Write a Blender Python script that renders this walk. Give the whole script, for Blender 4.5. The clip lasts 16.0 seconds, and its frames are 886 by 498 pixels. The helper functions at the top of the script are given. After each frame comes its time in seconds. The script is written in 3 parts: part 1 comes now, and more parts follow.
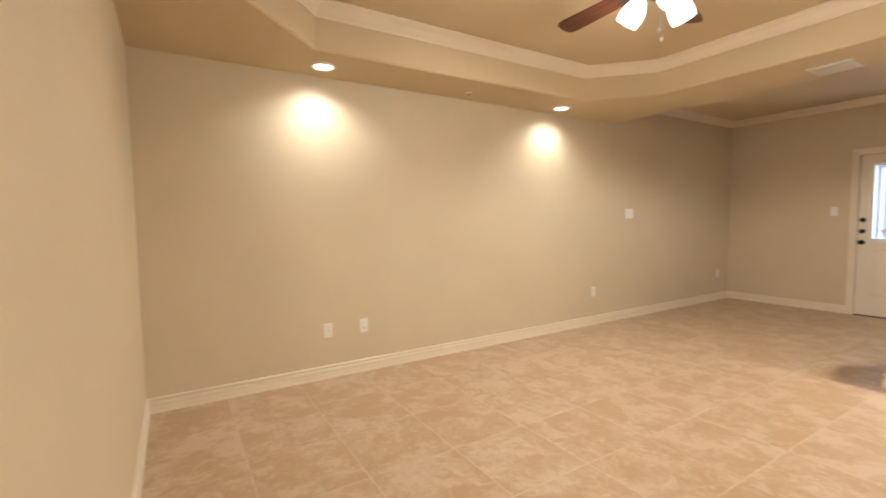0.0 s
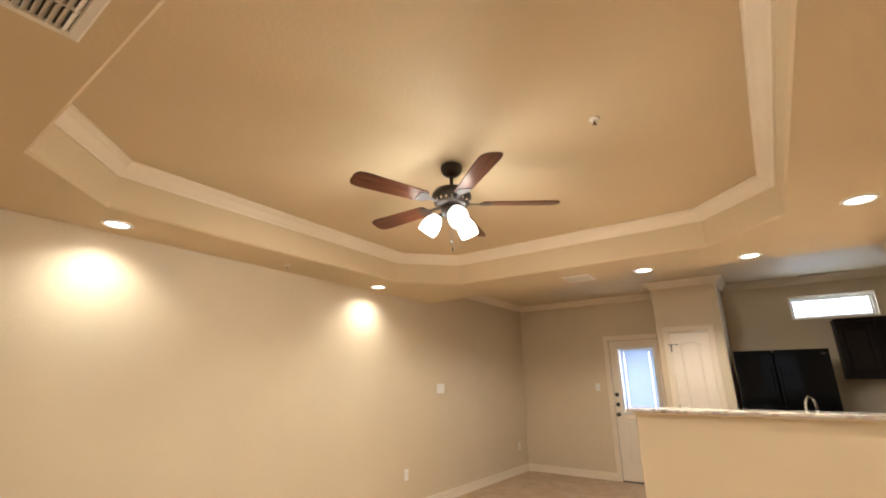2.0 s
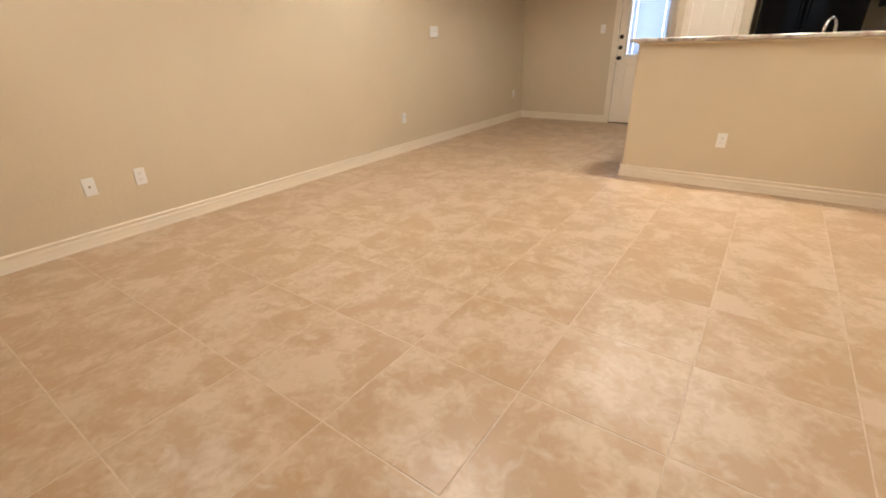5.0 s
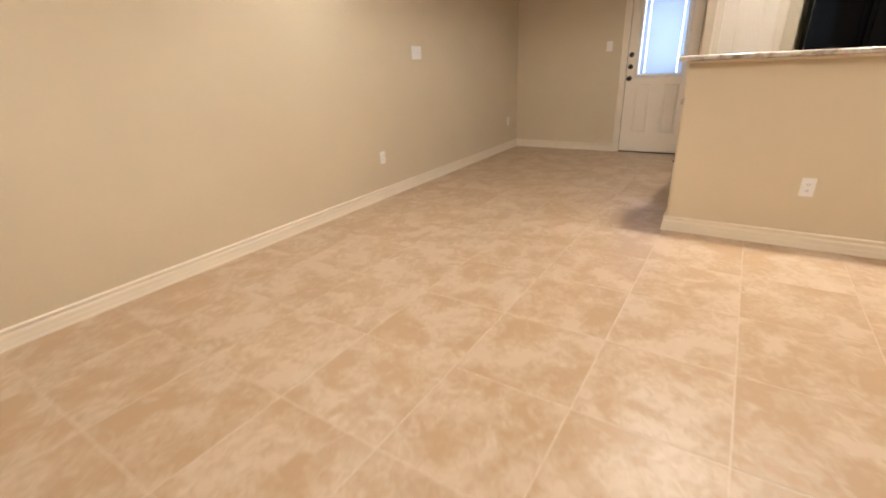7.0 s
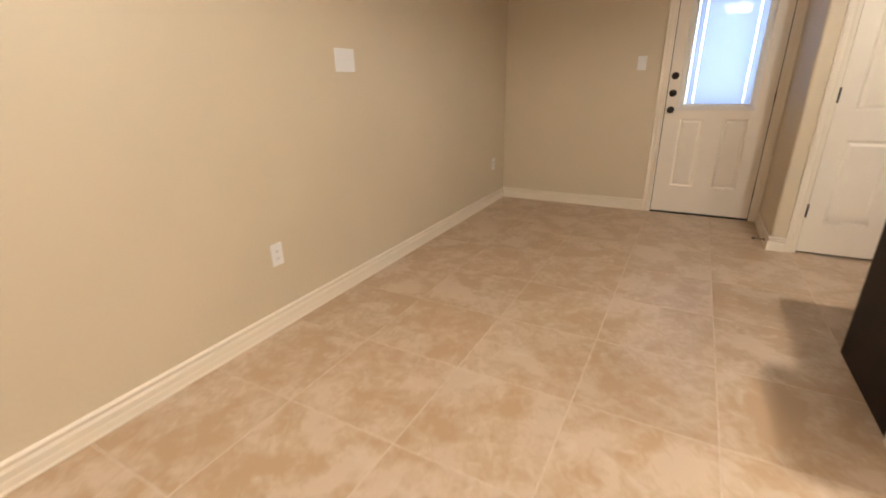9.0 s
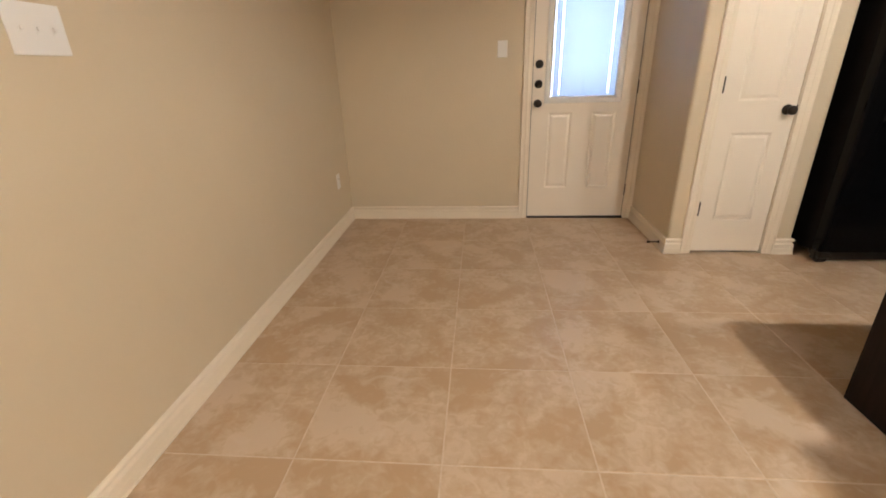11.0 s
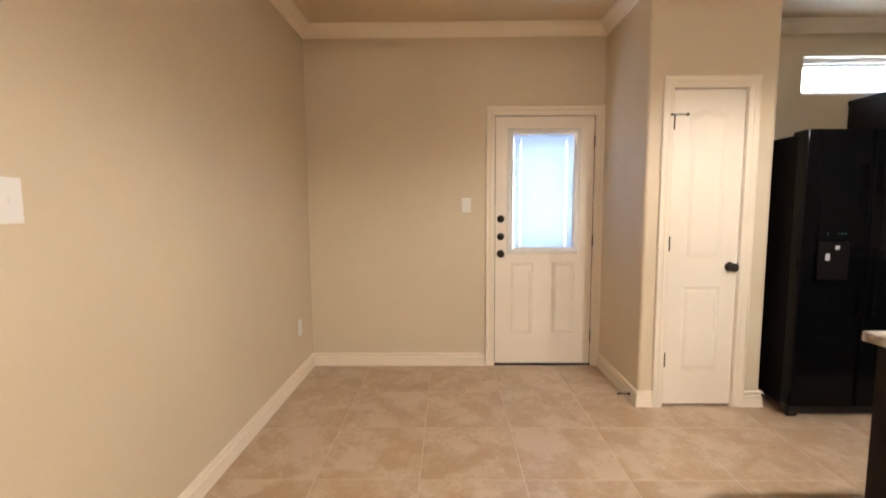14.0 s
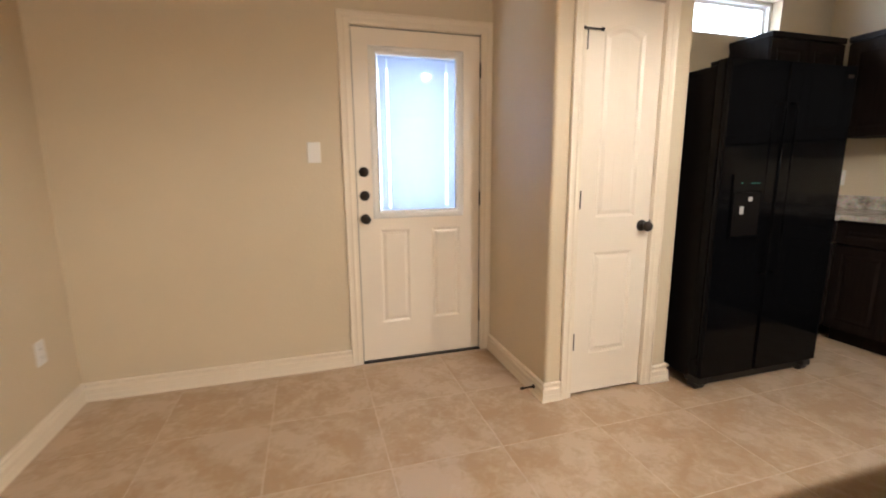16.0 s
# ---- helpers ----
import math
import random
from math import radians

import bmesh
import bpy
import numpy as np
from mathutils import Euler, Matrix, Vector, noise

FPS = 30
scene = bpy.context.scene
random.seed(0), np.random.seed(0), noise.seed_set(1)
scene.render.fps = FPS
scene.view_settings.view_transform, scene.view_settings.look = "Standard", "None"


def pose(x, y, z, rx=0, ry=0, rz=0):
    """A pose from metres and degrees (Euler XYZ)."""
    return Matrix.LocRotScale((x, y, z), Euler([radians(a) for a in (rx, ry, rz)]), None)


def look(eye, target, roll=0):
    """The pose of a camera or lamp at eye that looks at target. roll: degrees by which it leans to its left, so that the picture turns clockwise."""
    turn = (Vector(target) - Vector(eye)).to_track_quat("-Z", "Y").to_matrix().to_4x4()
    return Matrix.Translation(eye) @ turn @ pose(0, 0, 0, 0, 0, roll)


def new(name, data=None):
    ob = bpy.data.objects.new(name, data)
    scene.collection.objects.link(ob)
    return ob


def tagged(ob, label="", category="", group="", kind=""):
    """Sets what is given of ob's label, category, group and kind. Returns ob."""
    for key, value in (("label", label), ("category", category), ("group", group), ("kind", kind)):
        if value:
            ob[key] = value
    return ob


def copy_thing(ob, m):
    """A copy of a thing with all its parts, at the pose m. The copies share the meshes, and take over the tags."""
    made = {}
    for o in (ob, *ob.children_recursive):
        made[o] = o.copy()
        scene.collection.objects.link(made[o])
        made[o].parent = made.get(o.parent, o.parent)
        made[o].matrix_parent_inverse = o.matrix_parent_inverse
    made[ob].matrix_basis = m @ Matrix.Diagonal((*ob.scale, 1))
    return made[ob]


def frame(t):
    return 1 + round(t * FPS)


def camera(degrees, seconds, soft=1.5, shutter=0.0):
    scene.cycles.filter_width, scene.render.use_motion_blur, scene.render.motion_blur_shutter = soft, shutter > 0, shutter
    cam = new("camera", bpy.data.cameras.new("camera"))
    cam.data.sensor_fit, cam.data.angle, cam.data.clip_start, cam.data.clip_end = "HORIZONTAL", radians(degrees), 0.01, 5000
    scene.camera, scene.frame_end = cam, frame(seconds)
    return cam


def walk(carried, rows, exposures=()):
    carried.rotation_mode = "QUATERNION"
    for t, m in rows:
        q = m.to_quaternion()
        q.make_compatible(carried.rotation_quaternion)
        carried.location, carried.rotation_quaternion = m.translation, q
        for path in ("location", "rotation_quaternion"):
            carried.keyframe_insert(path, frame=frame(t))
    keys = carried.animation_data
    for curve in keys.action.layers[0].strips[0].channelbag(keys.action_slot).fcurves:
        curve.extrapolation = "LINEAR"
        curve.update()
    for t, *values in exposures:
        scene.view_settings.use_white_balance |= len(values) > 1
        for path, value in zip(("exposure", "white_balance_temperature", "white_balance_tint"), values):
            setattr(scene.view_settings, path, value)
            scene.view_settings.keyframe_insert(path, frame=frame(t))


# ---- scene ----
cam = camera(90.6, 16.0, 1.8, 0.4)
PATH = [
    (0, (0.779, 0.982, 1.304), (1.823, 2.682, 1.167), -0.7),
    (0.5, (0.808, 0.959, 1.301), (2.109, 2.471, 1.158), -0.5),
    (1, (0.832, 0.957, 1.304), (2.339, 2.264, 1.163), -0.5),
    (1.5, (0.845, 0.925, 1.329), (2.440, 2.113, 1.540), -0.8),
    (2, (0.832, 0.898, 1.423), (2.380, 2.023, 2.004), -0.2),
    (2.5, (0.827, 0.893, 1.448), (2.365, 2.015, 2.062), -0.1),
    (3, (0.837, 0.895, 1.423), (2.416, 2.030, 1.893), -0.6),
    (3.5, (0.859, 0.898, 1.353), (2.490, 2.051, 1.450), -0.2),
    (4, (0.860, 0.916, 1.312), (2.446, 2.070, 0.920), -0.9),
    (4.5, (0.874, 0.924, 1.232), (2.361, 2.037, 0.490), -1.3),
    (4.7, (0.885, 0.932, 1.188), (2.346, 2.007, 0.347), -1.7),
    (6.8, (1.612, 1.500, 1.194), (3.117, 2.541, 0.388), -1.6),
    (7, (1.798, 1.640, 1.207), (3.327, 2.674, 0.437), -2.9),
    (7.5, (2.293, 1.892, 1.177), (3.891, 2.855, 0.457), -2.9),
    (8, (2.774, 2.176, 1.196), (4.325, 3.190, 0.444), -0.6),
    (8.5, (3.220, 2.477, 1.144), (4.830, 3.418, 0.421), -1.7),
    (9, (3.661, 2.746, 1.202), (5.295, 3.661, 0.499), -1.4),
    (9.5, (4.034, 3.026, 1.214), (5.784, 3.709, 0.527), -3.7),
    (9.7, (4.152, 3.140, 1.250), (5.964, 3.621, 0.552), -4.0),
    (12, (4.678, 3.418, 1.204), (6.566, 3.438, 0.543), -0.3),
    (12.5, (4.687, 3.400, 1.339), (6.679, 3.407, 1.153), -0.8),
    (13, (4.637, 3.382, 1.385), (6.636, 3.404, 1.431), -1.1),
    (13.5, (4.662, 3.410, 1.358), (6.662, 3.418, 1.373), -0.2),
    (14, (4.658, 3.370, 1.316), (6.649, 3.397, 1.131), -0.3),
    (14.5, (4.704, 3.413, 1.295), (6.679, 3.401, 0.976), -0.5),
    (15, (4.811, 3.465, 1.261), (6.767, 3.338, 0.864), -2.1),
    (15.5, (5.159, 3.350, 1.287), (7.103, 3.037, 0.935), -1.4),
    (16, (5.546, 3.270, 1.240), (7.430, 2.700, 0.881), -0.5),
]
EXPOSURES = [(0.0, 0.0, 6000, 10), (2.5, 0.04, 6050, 10), (3.5, 0.02, 5900, 10), (4.5, -0.02, 5900, 10), (7.0, 0.0, 5750, 10), (9.5, 0.11, 5800, 10), (11.9, 0.25, 5800, 10), (12.5, 0.58, 5650, 10), (14.5, 0.54, 5700, 10), (16.0, 0.47, 5700, 10)]
walk(cam, [(t, look(eye, target, roll)) for t, eye, target, roll in PATH], EXPOSURES)

# ---- world and large lights ----
world = bpy.data.worlds.new("world")
scene.world = world
world.use_nodes = True
wn = world.node_tree
sky = wn.nodes.new("ShaderNodeTexSky")
sky.sky_type = "NISHITA"
sky.sun_disc = False
sky.sun_elevation = radians(38)
sky.sun_rotation = radians(200)
wn.links.new(sky.outputs[0], wn.nodes["Background"].inputs[0])
wn.nodes["Background"].inputs[1].default_value = 0.12
scene.view_settings.exposure = 0.0

sun = new("sun", bpy.data.lights.new("sun", "SUN"))
sun.data.energy = 2.0
sun.data.angle = radians(0.6)
sun.data.color = (1.0, 0.94, 0.86)
sun.matrix_world = look((0, 0, 20), (3, 8, 0))

WARM = (1.0, 0.91, 0.74)
CAN_WATTS, FAN_WATTS, FAN_DOWN, DOOR_WATTS, WIN_WATTS = 46.0, 8.6, 26.0, 13.0, 11.0
# Last entry: unseen sixth can assumed by symmetry; gets a lamp, no fixture.
CANS = [(1.78, 4.273), (4.285, 4.298), (5.245, 1.742), (5.245, 0.895), (4.19, 0.32), (1.78, 0.32)]


def spot(x, y):
    ob = new("can_lamp", bpy.data.lights.new("can_lamp", "SPOT"))
    ob.data.energy, ob.data.color = CAN_WATTS, WARM
    ob.data.spot_size, ob.data.spot_blend, ob.data.shadow_soft_size = radians(146), 0.85, 0.05
    ob.matrix_world = pose(x, y, 2.425)
    return ob


for cx, cy in CANS:
    lamp = spot(cx, cy)
    if cx > 5:
        lamp.data.color = (1.0, 0.87, 0.68)
        lamp.data.energy, lamp.data.spot_size, lamp.data.spot_blend = 155.0 if cy > 1 else 96.0, radians(168), 0.30


def window_lamp(loc, target, w, h, watts, color):
    ob = new("daylight", bpy.data.lights.new("daylight", "AREA"))
    ob.data.shape, ob.data.size, ob.data.size_y = "RECTANGLE", w, h
    ob.data.energy, ob.data.color = watts, color
    ob.matrix_world = look(loc, target)
    return ob


DAY = (0.83, 0.92, 1.0)
window_lamp((8.46, 2.592, 1.43), (6, 2.592, 1.43), 0.5, 0.87, DOOR_WATTS, DAY)
window_lamp((8.42, 0.162, 2.335), (6, 0.162, 1.9), 0.84, 0.27, WIN_WATTS, DAY)


# ---- materials ----
def mat(name, base=(0.8, 0.8, 0.8), rough=0.5, metal=0.0, coat=0.0, vary=0.0, scale=4.0, bump=0.0, bscale=60.0, dark=None, detail=4.0, spec=None):
    m = bpy.data.materials.new(name)
    m.use_nodes = True
    nt = m.node_tree
    b = nt.nodes["Principled BSDF"]
    b.inputs["Base Color"].default_value = (*base, 1)
    b.inputs["Roughness"].default_value = rough
    b.inputs["Metallic"].default_value = metal
    b.inputs["Coat Weight"].default_value = coat
    if spec is not None:
        b.inputs["Specular IOR Level"].default_value = spec
    tc = nt.nodes.new("ShaderNodeTexCoord")
    if vary or dark:
        n = nt.nodes.new("ShaderNodeTexNoise")
        n.inputs["Scale"].default_value, n.inputs["Detail"].default_value = scale, detail
        nt.links.new(tc.outputs["Object"], n.inputs["Vector"])
        r = nt.nodes.new("ShaderNodeValToRGB")
        d = dark or tuple(c * (1 - vary) for c in base)
        r.color_ramp.elements[0].color, r.color_ramp.elements[0].position = (*d, 1), 0.35
        r.color_ramp.elements[1].color, r.color_ramp.elements[1].position = (*base, 1), 0.65
        nt.links.new(n.outputs["Fac"], r.inputs[0])
        nt.links.new(r.outputs[0], b.inputs["Base Color"])
    if bump:
        n2 = nt.nodes.new("ShaderNodeTexNoise")
        n2.inputs["Scale"].default_value, n2.inputs["Detail"].default_value = bscale, 3
        nt.links.new(tc.outputs["Object"], n2.inputs["Vector"])
        bp = nt.nodes.new("ShaderNodeBump")
        bp.inputs["Strength"].default_value, bp.inputs["Distance"].default_value = bump, 0.004
        nt.links.new(n2.outputs["Fac"], bp.inputs["Height"])
        nt.links.new(bp.outputs[0], b.inputs["Normal"])
    return m


def emit(name, color, strength):
    m = bpy.data.materials.new(name)
    m.use_nodes = True
    nt = m.node_tree
    nt.nodes.remove(nt.nodes["Principled BSDF"])
    e = nt.nodes.new("ShaderNodeEmission")
    e.inputs[0].default_value, e.inputs[1].default_value = (*color, 1), strength
    nt.links.new(e.outputs[0], nt.nodes["Material Output"].inputs[0])
    return m


def tile_material():
    m = bpy.data.materials.new("ceramic_tile")
    m.use_nodes = True
    nt = m.node_tree
    b = nt.nodes["Principled BSDF"]
    tc, info = nt.nodes.new("ShaderNodeTexCoord"), nt.nodes.new("ShaderNodeObjectInfo")
    shift = nt.nodes.new("ShaderNodeVectorMath")
    shift.operation = "MULTIPLY_ADD"
    comb = nt.nodes.new("ShaderNodeCombineXYZ")
    for i in range(3):
        nt.links.new(info.outputs["Random"], comb.inputs[i])
    nt.links.new(comb.outputs[0], shift.inputs[0])
    shift.inputs[1].default_value = (37.0, 91.0, 53.0)
    nt.links.new(tc.outputs["Object"], shift.inputs[2])
    big, fine, vein = [nt.nodes.new("ShaderNodeTexNoise") for _ in range(3)]
    for n, s, d, w in ((big, 4.6, 10.0, 0.5), (fine, 24.0, 6.0, 0.9), (vein, 7.0, 8.0, 0.9)):
        n.inputs["Scale"].default_value, n.inputs["Detail"].default_value, n.inputs["Distortion"].default_value = s, d, w
        nt.links.new(shift.outputs[0], n.inputs["Vector"])
    r = nt.nodes.new("ShaderNodeValToRGB")
    els = r.color_ramp.elements
    els[0].position, els[0].color = 0.385, (0.445, 0.305, 0.185, 1)
    els[1].position, els[1].color = 0.61, (0.565, 0.432, 0.315, 1)
    mid = els.new(0.50)
    mid.color = (0.492, 0.360, 0.240, 1)
    mix = nt.nodes.new("ShaderNodeMath")
    mix.operation = "MULTIPLY_ADD"
    nt.links.new(fine.outputs["Fac"], mix.inputs[0])
    mix.inputs[1].default_value = 0.44
    add = nt.nodes.new("ShaderNodeMath")
    add.operation = "SUBTRACT"
    nt.links.new(big.outputs["Fac"], add.inputs[0])
    add.inputs[1].default_value = 0.22
    nt.links.new(add.outputs[0], mix.inputs[2])
    tone = nt.nodes.new("ShaderNodeMath")
    tone.operation = "MULTIPLY_ADD"
    nt.links.new(info.outputs["Random"], tone.inputs[0])
    tone.inputs[1].default_value = 0.05
    off = nt.nodes.new("ShaderNodeMath")
    off.operation = "SUBTRACT"
    nt.links.new(mix.outputs[0], off.inputs[0])
    off.inputs[1].default_value = 0.035
    nt.links.new(off.outputs[0], tone.inputs[2])
    nt.links.new(tone.outputs[0], r.inputs[0])
    r2 = nt.nodes.new("ShaderNodeValToRGB")
    e2 = r2.color_ramp.elements
    e2[0].position, e2[0].color = 0.60, (0, 0, 0, 1)
    e2[1].position, e2[1].color = 0.72, (1, 1, 1, 1)
    nt.links.new(vein.outputs["Fac"], r2.inputs[0])
    mx = nt.nodes.new("ShaderNodeMixRGB")
    nt.links.new(r.outputs[0], mx.inputs[1])
    mx.inputs[2].default_value = (0.62, 0.51, 0.41, 1)
    half = nt.nodes.new("ShaderNodeMath")
    half.operation = "MULTIPLY"
    half.inputs[1].default_value = 0.55
    nt.links.new(r2.outputs[0], half.inputs[0])
    nt.links.new(half.outputs[0], mx.inputs[0])
    nt.links.new(mx.outputs[0], b.inputs["Base Color"])
    rr = nt.nodes.new("ShaderNodeMapRange")
    nt.links.new(big.outputs["Fac"], rr.inputs[0])
    rr.inputs["To Min"].default_value, rr.inputs["To Max"].default_value = 0.27, 0.45
    nt.links.new(rr.outputs[0], b.inputs["Roughness"])
    bp = nt.nodes.new("ShaderNodeBump")
    bp.inputs["Strength"].default_value, bp.inputs["Distance"].default_value = 0.2, 0.002
    nt.links.new(vein.outputs["Fac"], bp.inputs["Height"])
    nt.links.new(bp.outputs[0], b.inputs["Normal"])
    return m


def granite_material():
    m = bpy.data.materials.new("granite")
    m.use_nodes = True
    nt = m.node_tree
    b = nt.nodes["Principled BSDF"]
    tc = nt.nodes.new("ShaderNodeTexCoord")
    n, v = nt.nodes.new("ShaderNodeTexNoise"), nt.nodes.new("ShaderNodeTexVoronoi")
    n.inputs["Scale"].default_value, n.inputs["Detail"].default_value = 14.0, 8.0
    v.inputs["Scale"].default_value = 95.0
    nt.links.new(tc.outputs["Object"], n.inputs["Vector"])
    nt.links.new(tc.outputs["Object"], v.inputs["Vector"])
    r = nt.nodes.new("ShaderNodeValToRGB")
    els = r.color_ramp.elements
    els[0].position, els[0].color = 0.34, (0.22, 0.18, 0.16, 1)
    els[1].position, els[1].color = 0.60, (0.64, 0.60, 0.55, 1)
    mid = els.new(0.46)
    mid.color = (0.48, 0.42, 0.37, 1)
    nt.links.new(n.outputs["Fac"], r.inputs[0])
    mx = nt.nodes.new("ShaderNodeMixRGB")
    mx.blend_type = "MULTIPLY"
    mx.inputs[0].default_value = 0.25
    nt.links.new(r.outputs[0], mx.inputs[1])
    nt.links.new(v.outputs["Color"], mx.inputs[2])
    nt.links.new(mx.outputs[0], b.inputs["Base Color"])
    b.inputs["Roughness"].default_value = 0.14
    return m


def wood_material(name, a, c, rough=0.35, axis=2):
    m = bpy.data.materials.new(name)
    m.use_nodes = True
    nt = m.node_tree
    b = nt.nodes["Principled BSDF"]
    tc, mp, n = nt.nodes.new("ShaderNodeTexCoord"), nt.nodes.new("ShaderNodeMapping"), nt.nodes.new("ShaderNodeTexNoise")
    s = [22.0, 22.0, 22.0]
    s[axis] = 1.6
    mp.inputs["Scale"].default_value = s
    n.inputs["Scale"].default_value, n.inputs["Detail"].default_value = 2.5, 6.0
    nt.links.new(tc.outputs["Object"], mp.inputs[0])
    nt.links.new(mp.outputs[0], n.inputs["Vector"])
    r = nt.nodes.new("ShaderNodeValToRGB")
    r.color_ramp.elements[0].position, r.color_ramp.elements[0].color = 0.3, (*a, 1)
    r.color_ramp.elements[1].position, r.color_ramp.elements[1].color = 0.7, (*c, 1)
    nt.links.new(n.outputs["Fac"], r.inputs[0])
    nt.links.new(r.outputs[0], b.inputs["Base Color"])
    b.inputs["Roughness"].default_value = rough
    b.inputs["Specular IOR Level"].default_value = 0.15
    return m


WALL = mat("tan_wall_paint", (0.645, 0.545, 0.398), 0.55, vary=0.05, scale=1.3, bump=0.24, bscale=55)
# Wall tan again; the lamps' yellower light is tinted into the ceiling colour.
CEIL = mat("tan_paint_lamp_tinted", (0.63, 0.51, 0.335), 0.7, vary=0.05, scale=1.3, bump=0.4, bscale=50)
TRIM = mat("cream_trim_paint", (0.80, 0.705, 0.575), 0.35, vary=0.04, scale=3)
DOORP = mat("cream_door_paint", (0.82, 0.735, 0.63), 0.33, vary=0.03, scale=2.5, bump=0.05, bscale=120)
PLATE = mat("white_plastic", (0.80, 0.78, 0.76), 0.3)
TAG = mat("grey_paper", (0.42, 0.42, 0.43), 0.7)
SLOT = mat("dark_slot", (0.05, 0.045, 0.04), 0.6)
BRONZE = mat("oil_rubbed_bronze", (0.030, 0.022, 0.018), 0.36, metal=0.35, vary=0.3, scale=30)
STEEL = mat("brushed_chrome", (0.75, 0.75, 0.76), 0.15, metal=1.0)
GROUT = mat("grout", (0.64, 0.51, 0.39), 0.85, vary=0.15, scale=25, bump=0.3, bscale=200)
TILE = tile_material()
GRANITE = granite_material()
ESPRESSO = wood_material("espresso_wood", (0.009, 0.0058, 0.005), (0.017, 0.0110, 0.0092), 0.5)
BLADE = wood_material("cherry_blade", (0.05, 0.018, 0.010), (0.13, 0.045, 0.022), 0.30, axis=0)
BLACKG = mat("gloss_black_enamel", (0.003, 0.003, 0.0035), 0.06, bump=0.008, bscale=9, spec=0.09)
BLACKP = mat("black_side_enamel", (0.006, 0.005, 0.005), 0.45, bump=0.2, bscale=260, spec=0.08)
RUBBER = mat("black_plastic", (0.012, 0.011, 0.011), 0.5)
VENTM = mat("white_vent_enamel", (0.72, 0.68, 0.62), 0.4)
GLASS = bpy.data.materials.new("glass")
GLASS.use_nodes = True
GLASS.node_tree.nodes["Principled BSDF"].inputs["Transmission Weight"].default_value = 1.0
GLASS.node_tree.nodes["Principled BSDF"].inputs["Roughness"].default_value = 0.02
GLASS.node_tree.nodes["Principled BSDF"].inputs["IOR"].default_value = 1.4
SLAT = mat("white_blind", (0.62, 0.64, 0.70), 0.6)
nt = SLAT.node_tree
tr, mixs = nt.nodes.new("ShaderNodeBsdfTranslucent"), nt.nodes.new("ShaderNodeMixShader")
tr.inputs[0].default_value = (0.62, 0.67, 0.77, 1)
mixs.inputs[0].default_value = 0.6
nt.links.new(nt.nodes["Principled BSDF"].outputs[0], mixs.inputs[1])
nt.links.new(tr.outputs[0], mixs.inputs[2])
nt.links.new(mixs.outputs[0], nt.nodes["Material Output"].inputs[0])
LENS = emit("lamp_lens", (1.0, 0.93, 0.80), 9.0)
SHADE = emit("lit_frosted_shade", (1.0, 0.93, 0.82), 6.0)
DAYLIT = emit("daylit_backdrop", (0.84, 0.92, 1.0), 1.25)
SKYLIT = emit("bright_backdrop", (0.90, 0.96, 1.0), 2.2)
LED = emit("green_led", (0.3, 1.0, 0.7), 0.6)


# ---- mesh helpers ----
def to_mesh(name, bm, material, smooth=False):
    me = bpy.data.meshes.new(name)
    bmesh.ops.recalc_face_normals(bm, faces=bm.faces)
    bm.to_mesh(me)
    bm.free()
    me.materials.append(material)
    if smooth:
        for p in me.polygons:
            p.use_smooth = True
    return me


def part(name, bm, material, parent=None, label="", smooth=False):
    ob = new(name, to_mesh(name, bm, material, smooth))
    ob.parent = parent
    return tagged(ob, label)


def thing(name, loc, label, category, group="", kind=""):
    ob = new(name)
    ob.empty_display_size = 0.05
    ob.matrix_world = pose(*loc)
    return tagged(ob, label, category, group, kind)


def box(bm, x0, x1, y0, y1, z0, z1, bevel=0.0, seg=1):
    vs = [bm.verts.new(p) for p in ((x0, y0, z0), (x1, y0, z0), (x1, y1, z0), (x0, y1, z0), (x0, y0, z1), (x1, y0, z1), (x1, y1, z1), (x0, y1, z1))]
    fs = [bm.faces.new([vs[i] for i in q]) for q in ((3, 2, 1, 0), (4, 5, 6, 7), (0, 1, 5, 4), (1, 2, 6, 5), (2, 3, 7, 6), (3, 0, 4, 7))]
    if bevel:
        bmesh.ops.bevel(bm, geom=list({e for f in fs for e in f.edges}), offset=bevel, segments=seg, affect="EDGES", profile=0.5)
    return bm


def boxes(*rows, bevel=0.0, seg=1):
    bm = bmesh.new()
    for r in rows:
        box(bm, *r, bevel=bevel, seg=seg)
    return bm


def prism(bm, pts, z0, z1):
    lo = [bm.verts.new((x, y, z0)) for x, y in pts]
    hi = [bm.verts.new((x, y, z1)) for x, y in pts]
    n = len(pts)
    bm.faces.new(lo[::-1])
    bm.faces.new(hi)
    for i in range(n):
        bm.faces.new((lo[i], lo[(i + 1) % n], hi[(i + 1) % n], hi[i]))
    return bm


def rounded(pts, radii, seg=5):
    """Corners of a polygon rounded by their radii."""
    out = []
    n = len(pts)
    for i, (p, r) in enumerate(zip(pts, radii)):
        if not r:
            out.append(p)
            continue
        p, a, b = Vector(p), Vector(pts[i - 1]), Vector(pts[(i + 1) % n])
        u, v = (a - p).normalized(), (b - p).normalized()
        s, e = p + u * r, p + v * r
        for k in range(seg + 1):
            t = k / seg
            q = s * (1 - t) ** 2 + p * 2 * t * (1 - t) * 0.93 + (s + e) * 0.5 * 2 * t * (1 - t) * 0.07 + e * t ** 2
            out.append((q.x, q.y))
    return out


